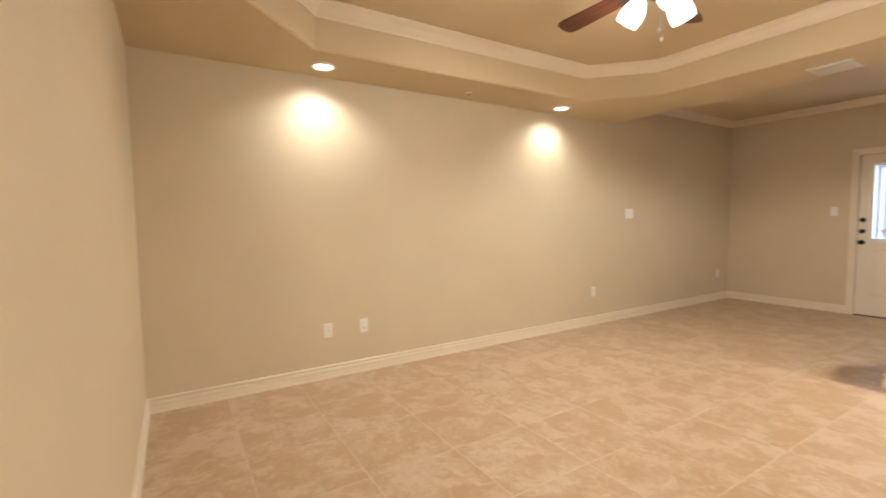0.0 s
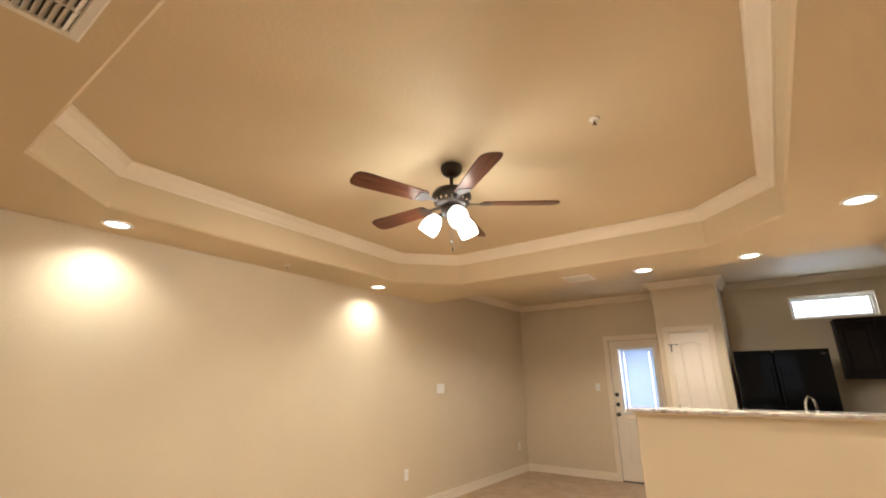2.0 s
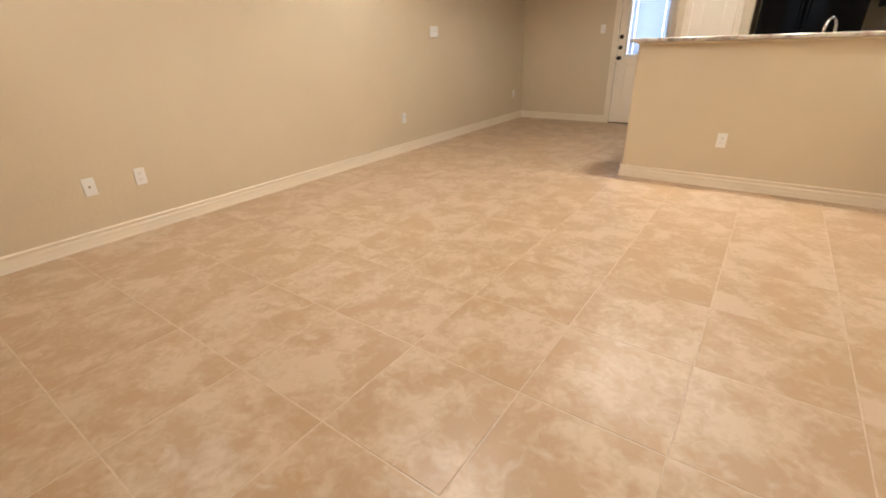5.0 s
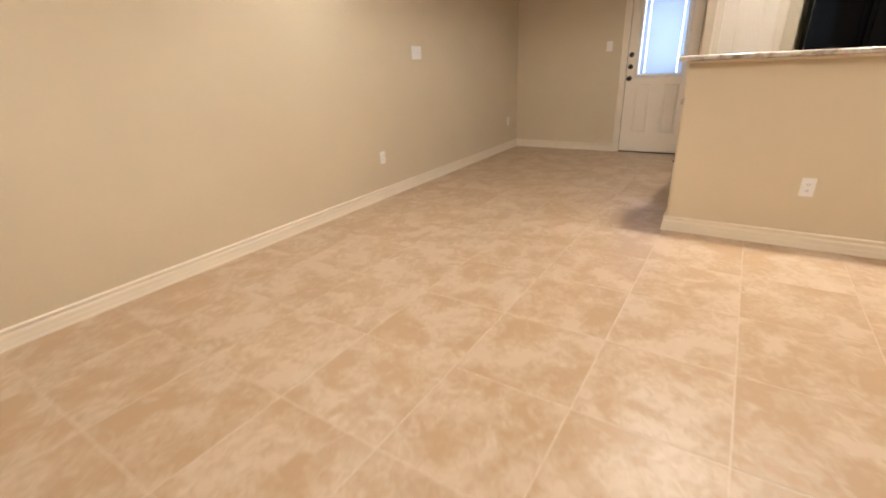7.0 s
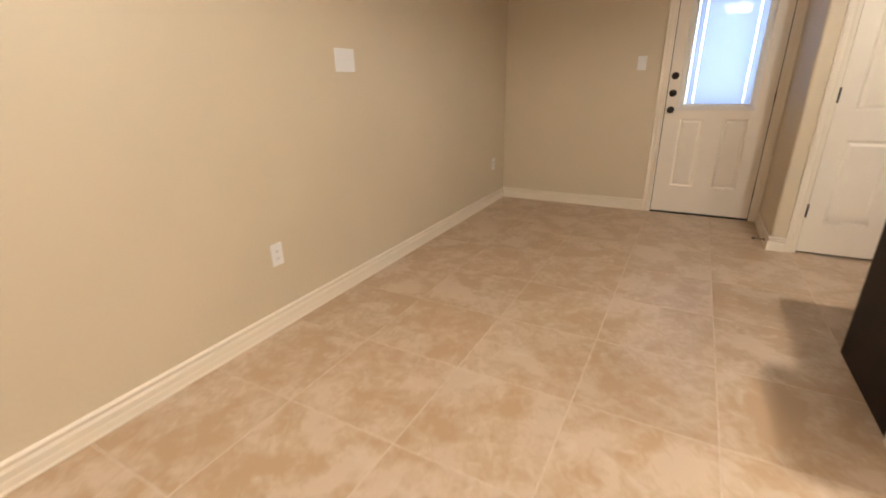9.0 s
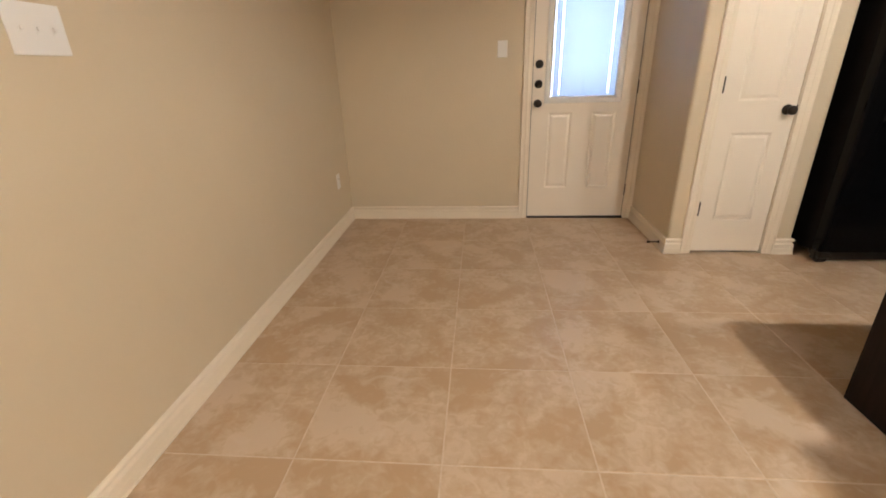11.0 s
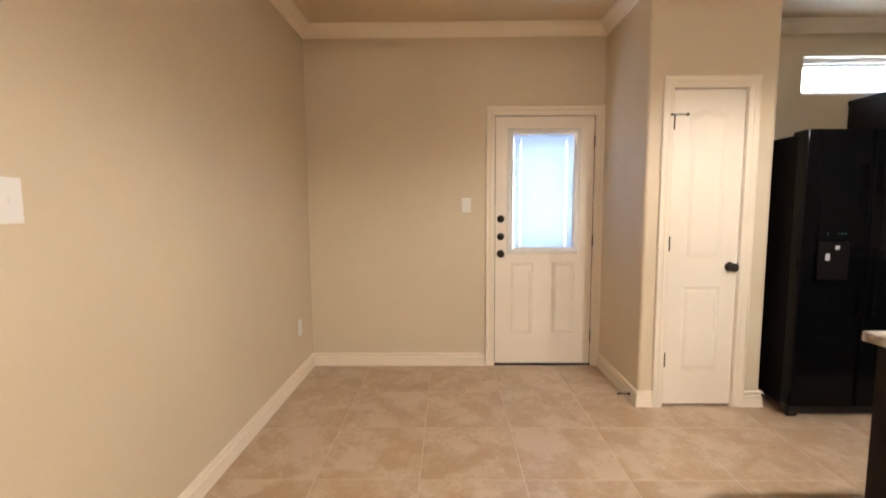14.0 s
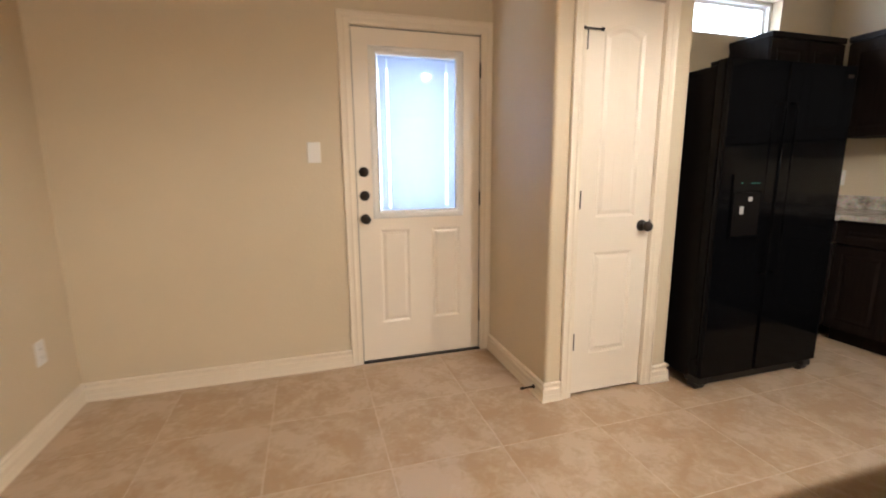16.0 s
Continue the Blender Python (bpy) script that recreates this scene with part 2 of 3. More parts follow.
def lathe(bm, prof, m=None, seg=24, caps=True):
    """Turns (radius, height) pairs about z."""
    m = m or Matrix.Identity(4)
    rings = []
    for r, z in prof:
        rings.append([bm.verts.new(m @ Vector((r * math.cos(2 * math.pi * k / seg), r * math.sin(2 * math.pi * k / seg), z))) for k in range(seg)])
    for a, b in zip(rings, rings[1:]):
        for k in range(seg):
            bm.faces.new((a[k], a[(k + 1) % seg], b[(k + 1) % seg], b[k]))
    if caps:
        bm.faces.new(rings[0][::-1])
        bm.faces.new(rings[-1])
    return bm


def sweep(path, prof, to3, closed=False):
    """A profile of (offset to the left of the path, height) carried along a flat path with mitred corners."""
    bm = bmesh.new()
    n = len(path)
    rings = []
    for i, p in enumerate(path):
        p = Vector(p)
        d0 = (p - Vector(path[i - 1])).normalized() if i or closed else None
        d1 = (Vector(path[(i + 1) % n]) - p).normalized() if i < n - 1 or closed else None
        d0, d1 = d0 or d1, d1 or d0
        n0, n1 = Vector((-d0.y, d0.x)), Vector((-d1.y, d1.x))
        mit = (n0 + n1).normalized()
        mit = mit / max(0.2, mit.dot(n0))
        rings.append([bm.verts.new(to3(p.x + mit.x * u, p.y + mit.y * u, w)) for u, w in prof])
    m = len(prof)
    for i in range(n if closed else n - 1):
        a, b = rings[i], rings[(i + 1) % n]
        for k in range(m):
            bm.faces.new((a[k], a[(k + 1) % m], b[(k + 1) % m], b[k]))
    if not closed:
        bm.faces.new(rings[0])
        bm.faces.new(rings[-1][::-1])
    return bm


def tube(pts, r, seg=10):
    bm = bmesh.new()
    rings = []
    for i, p in enumerate(pts):
        d = (Vector(pts[min(i + 1, len(pts) - 1)]) - Vector(pts[max(i - 1, 0)])).normalized()
        q = d.to_track_quat("Z", "Y")
        rings.append([bm.verts.new(Vector(p) + q @ Vector((r * math.cos(2 * math.pi * k / seg), r * math.sin(2 * math.pi * k / seg), 0))) for k in range(seg)])
    for a, b in zip(rings, rings[1:]):
        for k in range(seg):
            bm.faces.new((a[k], a[(k + 1) % seg], b[(k + 1) % seg], b[k]))
    bm.faces.new(rings[0][::-1])
    bm.faces.new(rings[-1])
    return bm


def slab(W, T, ys, zs, panels, holes, arch=None, d=0.0065):
    """A door slab in the plane x = 0 (front) to x = T; y runs to W, z up; panels and holes are cells (i, j) of the grid."""
    bm = bmesh.new()

    def face(*pts):
        bm.faces.new([bm.verts.new(p) for p in pts])

    for i in range(len(ys) - 1):
        for j in range(len(zs) - 1):
            a, b, lo, hi = ys[i], ys[i + 1], zs[j], zs[j + 1]
            if (i, j) in holes:
                face((0, a, lo), (T, a, lo), (T, a, hi), (0, a, hi))
                face((0, b, lo), (0, b, hi), (T, b, hi), (T, b, lo))
                face((0, a, lo), (0, b, lo), (T, b, lo), (T, a, lo))
                face((0, a, hi), (T, a, hi), (T, b, hi), (0, b, hi))
                continue
            face((T, a, lo), (T, b, lo), (T, b, hi), (T, a, hi))
            if (i, j) not in panels:
                face((0, a, lo), (0, a, hi), (0, b, hi), (0, b, lo))
                continue
            rise = arch if arch and (i, j) == arch[0:2] else None
            rise = arch[2] if rise else 0.0
            k = 12 if rise else 1

            def ring(inset, depth):
                pts = [(depth, a + inset, lo + inset), (depth, b - inset, lo + inset)]
                for s in range(k + 1):
                    f = s / k
                    y = (b - inset) * (1 - f) + (a + inset) * f
                    pts.append((depth, y, hi - inset - rise * (2 * f - 1) ** 2))
                return [bm.verts.new(p) for p in pts]

            outer = [(0, a, lo), (0, b, lo)] + [(0, b * (1 - s / k) + a * s / k, hi) for s in range(k + 1)]
            rings = [[bm.verts.new(p) for p in outer], ring(0.0, 0.0), ring(0.014, d), ring(0.018, d), ring(0.036, 0.001)]
            for r0, r1 in zip(rings, rings[1:]):
                m = len(r0)
                for q in range(m):
                    try:
                        bm.faces.new((r0[q], r0[(q + 1) % m], r1[(q + 1) % m], r1[q]))
                    except ValueError:
                        pass
            bm.faces.new(rings[-1])
    y0, y1, z0, z1 = ys[0], ys[-1], zs[0], zs[-1]
    face((0, y0, z0), (T, y0, z0), (T, y0, z1), (0, y0, z1))
    face((0, y1, z0), (0, y1, z1), (T, y1, z1), (T, y1, z0))
    face((0, y0, z0), (0, y1, z0), (T, y1, z0), (T, y0, z0))
    face((0, y0, z1), (T, y0, z1), (T, y1, z1), (0, y1, z1))
    bmesh.ops.remove_doubles(bm, verts=bm.verts, dist=0.00005)
    return bm


# ---- structure ----
WX, NX, SY, NY = 0.57, 8.25, 0.05, 4.52          # west wall, east wall, south and north walls of the living room
HX, PX = 5.45, 7.48                              # ceiling drop's east edge, pantry front
PN, PS = 2.124, 1.325                             # pantry's north and south faces
KY = -0.82                                       # kitchen's south wall
ZL, ZH = 2.44, 2.743                             # low and high ceilings


def wall(name, bm, label=""):
    ob = part(name, bm, WALL)
    return tagged(ob, label, "", "", "structure")


floor = tagged(part("floor", prism(bmesh.new(), [(WX - 0.1, SY - 0.1), (HX - 0.1, SY - 0.1), (HX - 0.1, KY - 0.1), (NX + 0.1, KY - 0.1), (NX + 0.1, NY + 0.1), (WX - 0.1, NY + 0.1)], -0.12, -0.0012), GROUT), "beige mottled ceramic tile floor with pale grout", "", "", "structure")
wall("wall_north", boxes((WX - 0.14, NX + 0.14, NY, NY + 0.14, 0, 2.9)), "tan textured painted wall with outlets and baseboard")
VY0, VY1, VZ0, VZ1 = 0.45, 1.10, 1.20, 2.00      # west window's opening
wall("wall_west", boxes((WX - 0.14, WX, SY - 0.14, VY0, 0, 2.9), (WX - 0.14, WX, VY0, VY1, 0, VZ0), (WX - 0.14, WX, VY0, VY1, VZ1, 2.9), (WX - 0.14, WX, VY1, NY, 0, 2.9)))
wall("wall_south", boxes((WX, HX, SY - 0.14, SY, 0, 2.9)))
wall("wall_kitchen_west", boxes((HX - 0.14, HX, KY, SY - 0.14, 0, 2.9)))
wall("wall_kitchen_south", boxes((HX - 0.14, NX + 0.14, KY - 0.14, KY, 0, 2.9)))
DY0, DY1, DZ = 2.180, 3.006, 2.062               # entry door's opening
WY0, WY1, WZ0, WZ1 = -0.265, 0.590, 2.19, 2.485  # kitchen window's opening
wall("wall_east", boxes(
    (NX, NX + 0.14, KY, WY0, 0, 2.9), (NX, NX + 0.14, WY0, WY1, 0, WZ0), (NX, NX + 0.14, WY0, WY1, WZ1, 2.9),
    (NX, NX + 0.14, WY1, DY0, 0, 2.9), (NX, NX + 0.14, DY0, DY1, DZ, 2.9), (NX, NX + 0.14, DY1, NY, 0, 2.9)))
QY0, QY1, QZ = 1.4985, 1.9715, 2.062               # pantry door's opening
bm = bmesh.new()
prism(bm, rounded([(PX, QY1), (PX + 0.11, QY1), (PX + 0.11, PN - 0.11), (NX, PN - 0.11), (NX, PN), (PX, PN)], [0, 0, 0, 0, 0, 0.022]), 0, ZH)
prism(bm, rounded([(PX, PS), (NX, PS), (NX, PS + 0.11), (PX + 0.11, PS + 0.11), (PX + 0.11, QY0), (PX, QY0)], [0.022, 0, 0, 0, 0, 0]), 0, ZH)
box(bm, PX, PX + 0.11, QY0, QY1, QZ, ZH)
wall("wall_pantry", bm, "tan painted pantry closet walls with rounded corners")
PWX, PWY = 5.272, 1.983
bm = bmesh.new()
prism(bm, rounded([(PWX, SY), (HX - 0.012, SY), (HX - 0.012, PWY), (PWX, PWY)], [0, 0, 0.015, 0.02]), 0, 1.147)
wall("wall_half", bm, "tan painted half wall under a granite bar top")
tagged(part("ceiling", boxes((WX - 0.14, NX + 0.14, KY - 0.14, NY + 0.14, ZH, 2.90)), CEIL), "", "", "", "structure")

TX0, TX1, TY0, TY1, CUT = 1.165, 4.725, 0.680, 3.975, 0.475
OCT = [(TX0 + CUT, TY0), (TX1 - CUT, TY0), (TX1, TY0 + CUT), (TX1, TY1 - CUT), (TX1 - CUT, TY1), (TX0 + CUT, TY1), (TX0, TY1 - CUT), (TX0, TY0 + CUT)]
bm = bmesh.new()
rect = [(WX, SY), (HX, SY), (HX, NY), (WX, NY)]
mx_, my_ = (TX0 + TX1) / 2, (TY0 + TY1) / 2
lo_o = [bm.verts.new((px + (px - mx_) * 0.007, py + (py - my_) * 0.008, ZL)) for px, py in OCT]
lip, hi_o = [[bm.verts.new((*p, z)) for p in OCT] for z in (ZL + 0.013, ZH)]
lo_r, hi_r = [[bm.verts.new((*p, z)) for p in rect] for z in (ZL, ZH)]
for i in range(8):
    bm.faces.new((lo_o[i], lo_o[(i + 1) % 8], lip[(i + 1) % 8], lip[i]))
    bm.faces.new((lip[i], lip[(i + 1) % 8], hi_o[(i + 1) % 8], hi_o[i]))
for i in range(4):
    j = (i + 1) % 4
    bm.faces.new((lo_r[i], lo_r[j], hi_r[j], hi_r[i]))
    bm.faces.new((lo_r[i], lo_r[j], lo_o[(2 * i + 1) % 8], lo_o[2 * i]))
    bm.faces.new((lo_r[j], lo_o[(2 * i + 2) % 8], lo_o[2 * i + 1]))
    bm.faces.new((hi_r[i], hi_r[j], hi_o[(2 * i + 1) % 8], hi_o[2 * i]))
    bm.faces.new((hi_r[j], hi_o[(2 * i + 2) % 8], hi_o[2 * i + 1]))
tagged(part("ceiling_tray", bm, CEIL), "tan dropped ceiling with an eight-sided tray", "", "", "structure")

# trim
CROWN = [(0, 0), (0, -0.088), (0.010, -0.088), (0.014, -0.078), (0.030, -0.062), (0.052, -0.034), (0.068, -0.022), (0.074, -0.012), (0.082, -0.010), (0.082, 0)]
BASE = [(0, 0), (0.019, 0), (0.019, 0.008), (0.0155, 0.011), (0.015, 0.038), (0.0135, 0.041), (0.0135, 0.068), (0.007, 0.076), (0.005, 0.080), (0.005, 0.089), (0.015, 0.092), (0.0165, 0.097), (0.014, 0.103), (0.007, 0.107), (0, 0.107)]


def trim(name, path, prof, z, closed=False, label=""):
    return tagged(part(name, sweep(path, prof, lambda a, b, w: (a, b, z + w), closed), TRIM), label, "", "", "structure")


trim("trim_crown_tray", OCT, [(u * 1.08, w * 1.05) for u, w in CROWN], ZH, True, "cream crown moulding round the ceiling tray")
trim("trim_crown", [(NX, NY), (HX, NY), (HX, KY), (NX, KY), (NX, PS), (PX, PS), (PX, PN), (NX, PN)], CROWN, ZH, True, "cream crown moulding at the high ceiling")
trim("baseboard", [(NX, DY1 + 0.058), (NX, NY), (WX, NY), (WX, SY), (PWX, SY), (PWX, PWY), (HX - 0.012, PWY)], BASE, 0, False, "cream moulded baseboard")
trim("baseboard_pantry_north", [(PX, QY1 + 0.06), (PX, PN), (NX - 0.018, PN)], BASE, 0)
trim("baseboard_pantry_south", [(NX, PS), (PX, PS), (PX, QY0 - 0.06)], BASE, 0)

CASING = [(-0.007, 0), (0.062, 0), (0.062, 0.017), (0.056, 0.019), (0.048, 0.015), (0.030, 0.013), (0.022, 0.015), (0.006, 0.010), (-0.007, 0.009)]


def casing(face_x, y0, y1, ztop, parent, name="casing"):
    return part(name, sweep([(y0, 0.0), (y0, ztop), (y1, ztop), (y1, 0.0)], CASING, lambda a, b, w: (face_x - w, a, b)), TRIM, parent)


def jamb(x0, x1, y0, y1, ztop, parent):
    t = 0.016
    return part("jamb", boxes((x0, x1, y0 - 0.004, y0 + t - 0.004, 0, ztop), (x0, x1, y1 - t + 0.004, y1 + 0.004, 0, ztop), (x0, x1, y0 + t - 0.004, y1 - t + 0.004, ztop - t + 0.004, ztop + 0.004)), TRIM, parent)


def hinge(x, y, z, parent, side):
    bm = bmesh.new()
    lathe(bm, [(0.0060, -0.047), (0.0080, -0.045), (0.0080, 0.045), (0.0060, 0.047)], pose(x - 0.006, y, z), 10)
    box(bm, x - 0.0035, x + 0.001, y - 0.016 if side < 0 else y, y if side < 0 else y + 0.016, z - 0.043, z + 0.043)
    return part("hinge", bm, BRONZE, parent, "dark bronze door hinge")


def knob(x, y, z, parent, name="knob", ball=True):
    bm = bmesh.new()
    m = pose(x, y, z, 0, -90, 0)
    lathe(bm, [(0.030, 0.0), (0.031, 0.004), (0.029, 0.009), (0.016, 0.012), (0.012, 0.020)] + ([(0.012, 0.030), (0.020, 0.036), (0.027, 0.046), (0.0275, 0.055), (0.022, 0.064), (0.010, 0.068)] if ball else [(0.020, 0.022), (0.021, 0.026), (0.006, 0.030)]), m, 20)
    return part(name, bm, BRONZE, parent, "dark bronze knob" if ball else "dark bronze round deadbolt", smooth=True)


# entry door
door1 = tagged(thing("door_1", (NX, 2.61, 0), "cream half-glass entry door with enclosed blinds", ""), kind="structure")


def local(ob, parent):
    """Keeps a mesh made in room places where it is, under its parent's base."""
    ob.matrix_parent_inverse = parent.matrix_world.inverted()
    return ob


for o in (casing(NX, DY0, DY1, DZ, door1), jamb(NX, NX + 0.14, DY0, DY1, DZ, door1)):
    local(o, door1)
LX = NX + 0.012
y0, y1 = DY0 + 0.0175, DY1 - 0.0175
s1 = slab(0, 0.044, [y0, 2.334, 2.519, 2.672, 2.857, y1], [0.014, 0.262, 0.868, 0.95, 1.925, 2.045], {(1, 1), (3, 1)}, {(1, 3), (2, 3), (3, 3)})
for v in s1.verts:
    v.co.x += LX
s1.faces.ensure_lookup_table()
inner = [f for f in s1.faces if abs(f.normal.y) > 0.5 and 0.95 < f.calc_center_median().z < 1.9 and (abs(f.calc_center_median().y - 2.519) < 1e-4 or abs(f.calc_center_median().y - 2.672) < 1e-4)]
bmesh.ops.delete(s1, geom=inner, context="FACES")
local(part("leaf", s1, DOORP, door1), door1)
lite = local(part("glazing_frame", sweep([(2.870, 0.966), (2.870, 1.925), (2.334, 1.925), (2.334, 0.966)],
             [(0.024, 0.044), (-0.022, 0.044), (-0.026, -0.004), (-0.016, -0.011), (0.006, -0.013), (0.020, -0.006), (0.024, 0.004)],
             lambda a, b, w: (LX + w, a, b), True), PLATE, door1, "white moulded glazing frame"), door1)
pane = local(part("pane", boxes((LX + 0.006, LX + 0.009, 2.351, 2.841, 0.966, 1.909)), GLASS, door1), door1)
pane.visible_shadow = False
blind = local(part("blind", boxes((LX + 0.018, LX + 0.034, 2.358, 2.837, 1.885, 1.905), (LX + 0.018, LX + 0.034, 2.358, 2.837, 0.972, 0.984), (LX + 0.0175, LX + 0.0185, 2.412, 2.415, 0.98, 1.89), (LX + 0.0175, LX + 0.0185, 2.777, 2.780, 0.98, 1.89)), SLAT, door1, "white enclosed mini blind"), door1)
sl = slab(0, 0.0008, [-0.239, -0.190, -0.180, 0.180, 0.190, 0.239], [-0.0085, -0.0068, 0.0068, 0.0085], set(), {(1, 1), (3, 1)})
slat_me = to_mesh("slat", sl, SLAT)
for k in range(70):
    s = new("slat", slat_me)
    s.parent = blind
    s.matrix_world = pose(LX + 0.026, 2.596, 0.992 + k * 0.0129, 0, -28, 0)
local(part("cord_track", boxes((LX - 0.016, LX - 0.010, 2.334, 2.340, 1.12, 1.78), bevel=0.001), PLATE, door1), door1)
local(part("cord_slider", boxes((LX - 0.024, LX - 0.013, 2.327, 2.347, 1.67, 1.69), bevel=0.002), PLATE, door1), door1)
for z, ball in ((1.226, False), (1.083, False), (0.941, True)):
    local(knob(LX, 2.945, z, door1, "knob" if ball else "deadbolt", ball), door1)
for z in (1.845, 1.045, 0.245):
    local(hinge(NX + 0.014, 2.192, z, door1, -1), door1)
for z in (1.226, 1.083, 0.941):
    local(part("strike_plate", boxes((LX - 0.003, LX + 0.004, y1 + 0.001, y1 + 0.007, z - 0.028, z + 0.028)), BRONZE, door1), door1)
# Black strips fill the gap, drawing a dark line round the leaf.
local(part("weatherstrip", boxes((LX + 0.004, LX + 0.012, DY0 + 0.0122, y0 - 0.0003, 0.014, 2.0495), (LX + 0.004, LX + 0.012, y1 + 0.0003, DY1 - 0.0122, 0.014, 2.0495), (LX + 0.004, LX + 0.012, y0, y1, 2.0453, 2.0495)), RUBBER, door1, "black strip in the gap round the door leaf"), door1)
local(part("threshold", boxes((NX - 0.01, NX + 0.14, DY0 + 0.012, DY1 - 0.012, 0.0, 0.012), bevel=0.003), BRONZE, door1, "dark metal threshold"), door1)

# pantry door
door2 = tagged(thing("door_2", (PX, 1.735, 0), "narrow cream two-panel pantry door with arched plank panel", ""), kind="structure")
for o in (casing(PX, QY0, QY1, QZ, door2), jamb(PX, PX + 0.11, QY0, QY1, QZ, door2)):
    local(o, door2)
LX2 = PX + 0.006
y0, y1 = QY0 + 0.0160, QY1 - 0.0160
s2 = slab(0, 0.035, [y0, y0 + 0.100, y1 - 0.100, y1], [0.016, 0.235, 0.800, 0.985, 1.925, 2.045], {(1, 1), (1, 3)}, set(), (1, 3, 0.035))
for v in s2.verts:
    v.co.x += LX2
local(part("leaf", s2, DOORP, door2), door2)
pl = bmesh.new()
for k in range(3):
    a = y0 + 0.140 + k * 0.0565
    box(pl, LX2 + 0.0005, LX2 + 0.004, a, a + 0.053, 1.03, 1.862, bevel=0.0012)
local(part("plank", pl, DOORP, door2), door2)
local(knob(LX2, QY0 + 0.066, 0.932, door2), door2)
local(part("strike_plate", boxes((LX2 - 0.0045, LX2 + 0.004, QY0 + 0.0035, QY0 + 0.0135, 0.902, 0.962), bevel=0.001), BRONZE, door2, "dark bronze strike plate"), door2)
for z in (1.845, 1.080, 0.315):
    local(hinge(PX + 0.008, QY1 - 0.0135, z, door2, 1), door2)
hp = bmesh.new()
box(hp, PX - 0.012, PX - 0.006, 1.927, 1.982, 1.886, 1.894)
lathe(hp, [(0.004, 0), (0.004, 0.05), (0.009, 0.052), (0.009, 0.062)], pose(PX - 0.010, 1.937, 1.890, 90, 0, 0), 10)
lathe(hp, [(0.008, 0), (0.008, 0.012)], pose(PX - 0.010, 1.974, 1.890, -90, 0, 0), 10)
local(part("hinge_stop", hp, BRONZE, door2, "dark bronze hinge-pin door stop"), door2)
tagged(part("backdrop_pantry", boxes((PX + 0.2, PX + 0.21, PS + 0.12, PN - 0.12, 0, ZH)), WALL), "", "", "", "structure")

# kitchen window
win = tagged(thing("window_1", (NX, 0.14, WZ0), "small high horizontal kitchen window in a white frame", ""), kind="structure")
local(part("window_frame", sweep([(WY1, WZ0), (WY1, WZ1), (WY0, WZ1), (WY0, WZ0)], [(0, 0.080), (0, 0.138), (0.050, 0.138), (0.050, 0.112), (0.030, 0.104), (0.026, 0.080)], lambda a, b, w: (NX + w, a, b), True), PLATE, win, "white vinyl window frame"), win)
local(part("window_sill", boxes((NX + 0.002, NX + 0.088, WY0, WY1, WZ0 - 0.001, WZ0 + 0.006)), TRIM, win), win)
p = local(part("pane", boxes((NX + 0.120, NX + 0.124, WY0 + 0.02, WY1 - 0.02, WZ0 + 0.02, WZ1 - 0.02)), GLASS, win), win)
p.visible_shadow = False

# west window, known from its reflection in the refrigerator
win = tagged(thing("window_2", (WX, 0.775, VZ0), "white framed single-hung window in the tan wall", ""), kind="structure")
local(part("window_frame", sweep([(VY0, VZ0), (VY0, VZ1), (VY1, VZ1), (VY1, VZ0)], [(0, 0.080), (0, 0.130), (0.045, 0.130), (0.045, 0.095), (0.030, 0.080)], lambda a, b, w: (WX - w, a, b), True), PLATE, win, "white vinyl window frame"), win)
local(part("meeting_rail", boxes((WX - 0.125, WX - 0.085, VY0 + 0.046, VY1 - 0.046, 1.585, 1.615), bevel=0.003), PLATE, win), win)
local(part("window_sill", boxes((WX - 0.080, WX + 0.020, VY0, VY1, VZ0 - 0.001, VZ0 + 0.016), bevel=0.004), TRIM, win), win)
p = local(part("pane", boxes((WX - 0.110, WX - 0.106, VY0 + 0.04, VY1 - 0.04, VZ0 + 0.04, VZ1 - 0.04)), GLASS, win), win)
p.visible_shadow = False

# outside
tagged(part("backdrop_yard", boxes((NX + 2.2, NX + 2.25, -3.5, 6.0, -0.1, 4.5)), DAYLIT), "bright daylit backdrop beyond the door", "", "", "structure")
tagged(part("backdrop_west", boxes((WX - 1.6, WX - 1.55, -1.5, 3.0, -0.1, 4.0)), DAYLIT), "", "", "", "structure")
tagged(part("backdrop_sky", boxes((NX + 0.9, NX + 0.92, -1.6, 1.6, 1.9, 4.0)), SKYLIT), "", "", "", "structure")
tagged(part("ground", boxes((-60, 60, -60, 60, -0.3, -0.13)), mat("bare_ground", (0.25, 0.22, 0.17), 0.9, vary=0.2, scale=1)), "", "", "", "structure")

# ---- ceiling things ----
def downlight(x, y):
    t = thing("recessed_light", (x, y, ZL), "round white recessed ceiling light, lit, in the dropped ceiling", "ceiling light", "recessed ceiling lights")
    bm = bmesh.new()
    lathe(bm, [(0.090, 0.0), (0.092, -0.004), (0.086, -0.009), (0.072, -0.010), (0.066, -0.004), (0.066, 0.0)], None, 40, False)
    part("trim_ring", bm, PLATE, t, smooth=True)
    bm = bmesh.new()
    lathe(bm, [(0.066, -0.003), (0.040, -0.0045), (0.001, -0.005)], None, 40, True)
    part("lens", bm, LENS, t, "glowing frosted lens")
    return t


light0 = downlight(*CANS[0])
for cx, cy in CANS[1:5]:
    copy_thing(light0, pose(cx, cy, ZL))

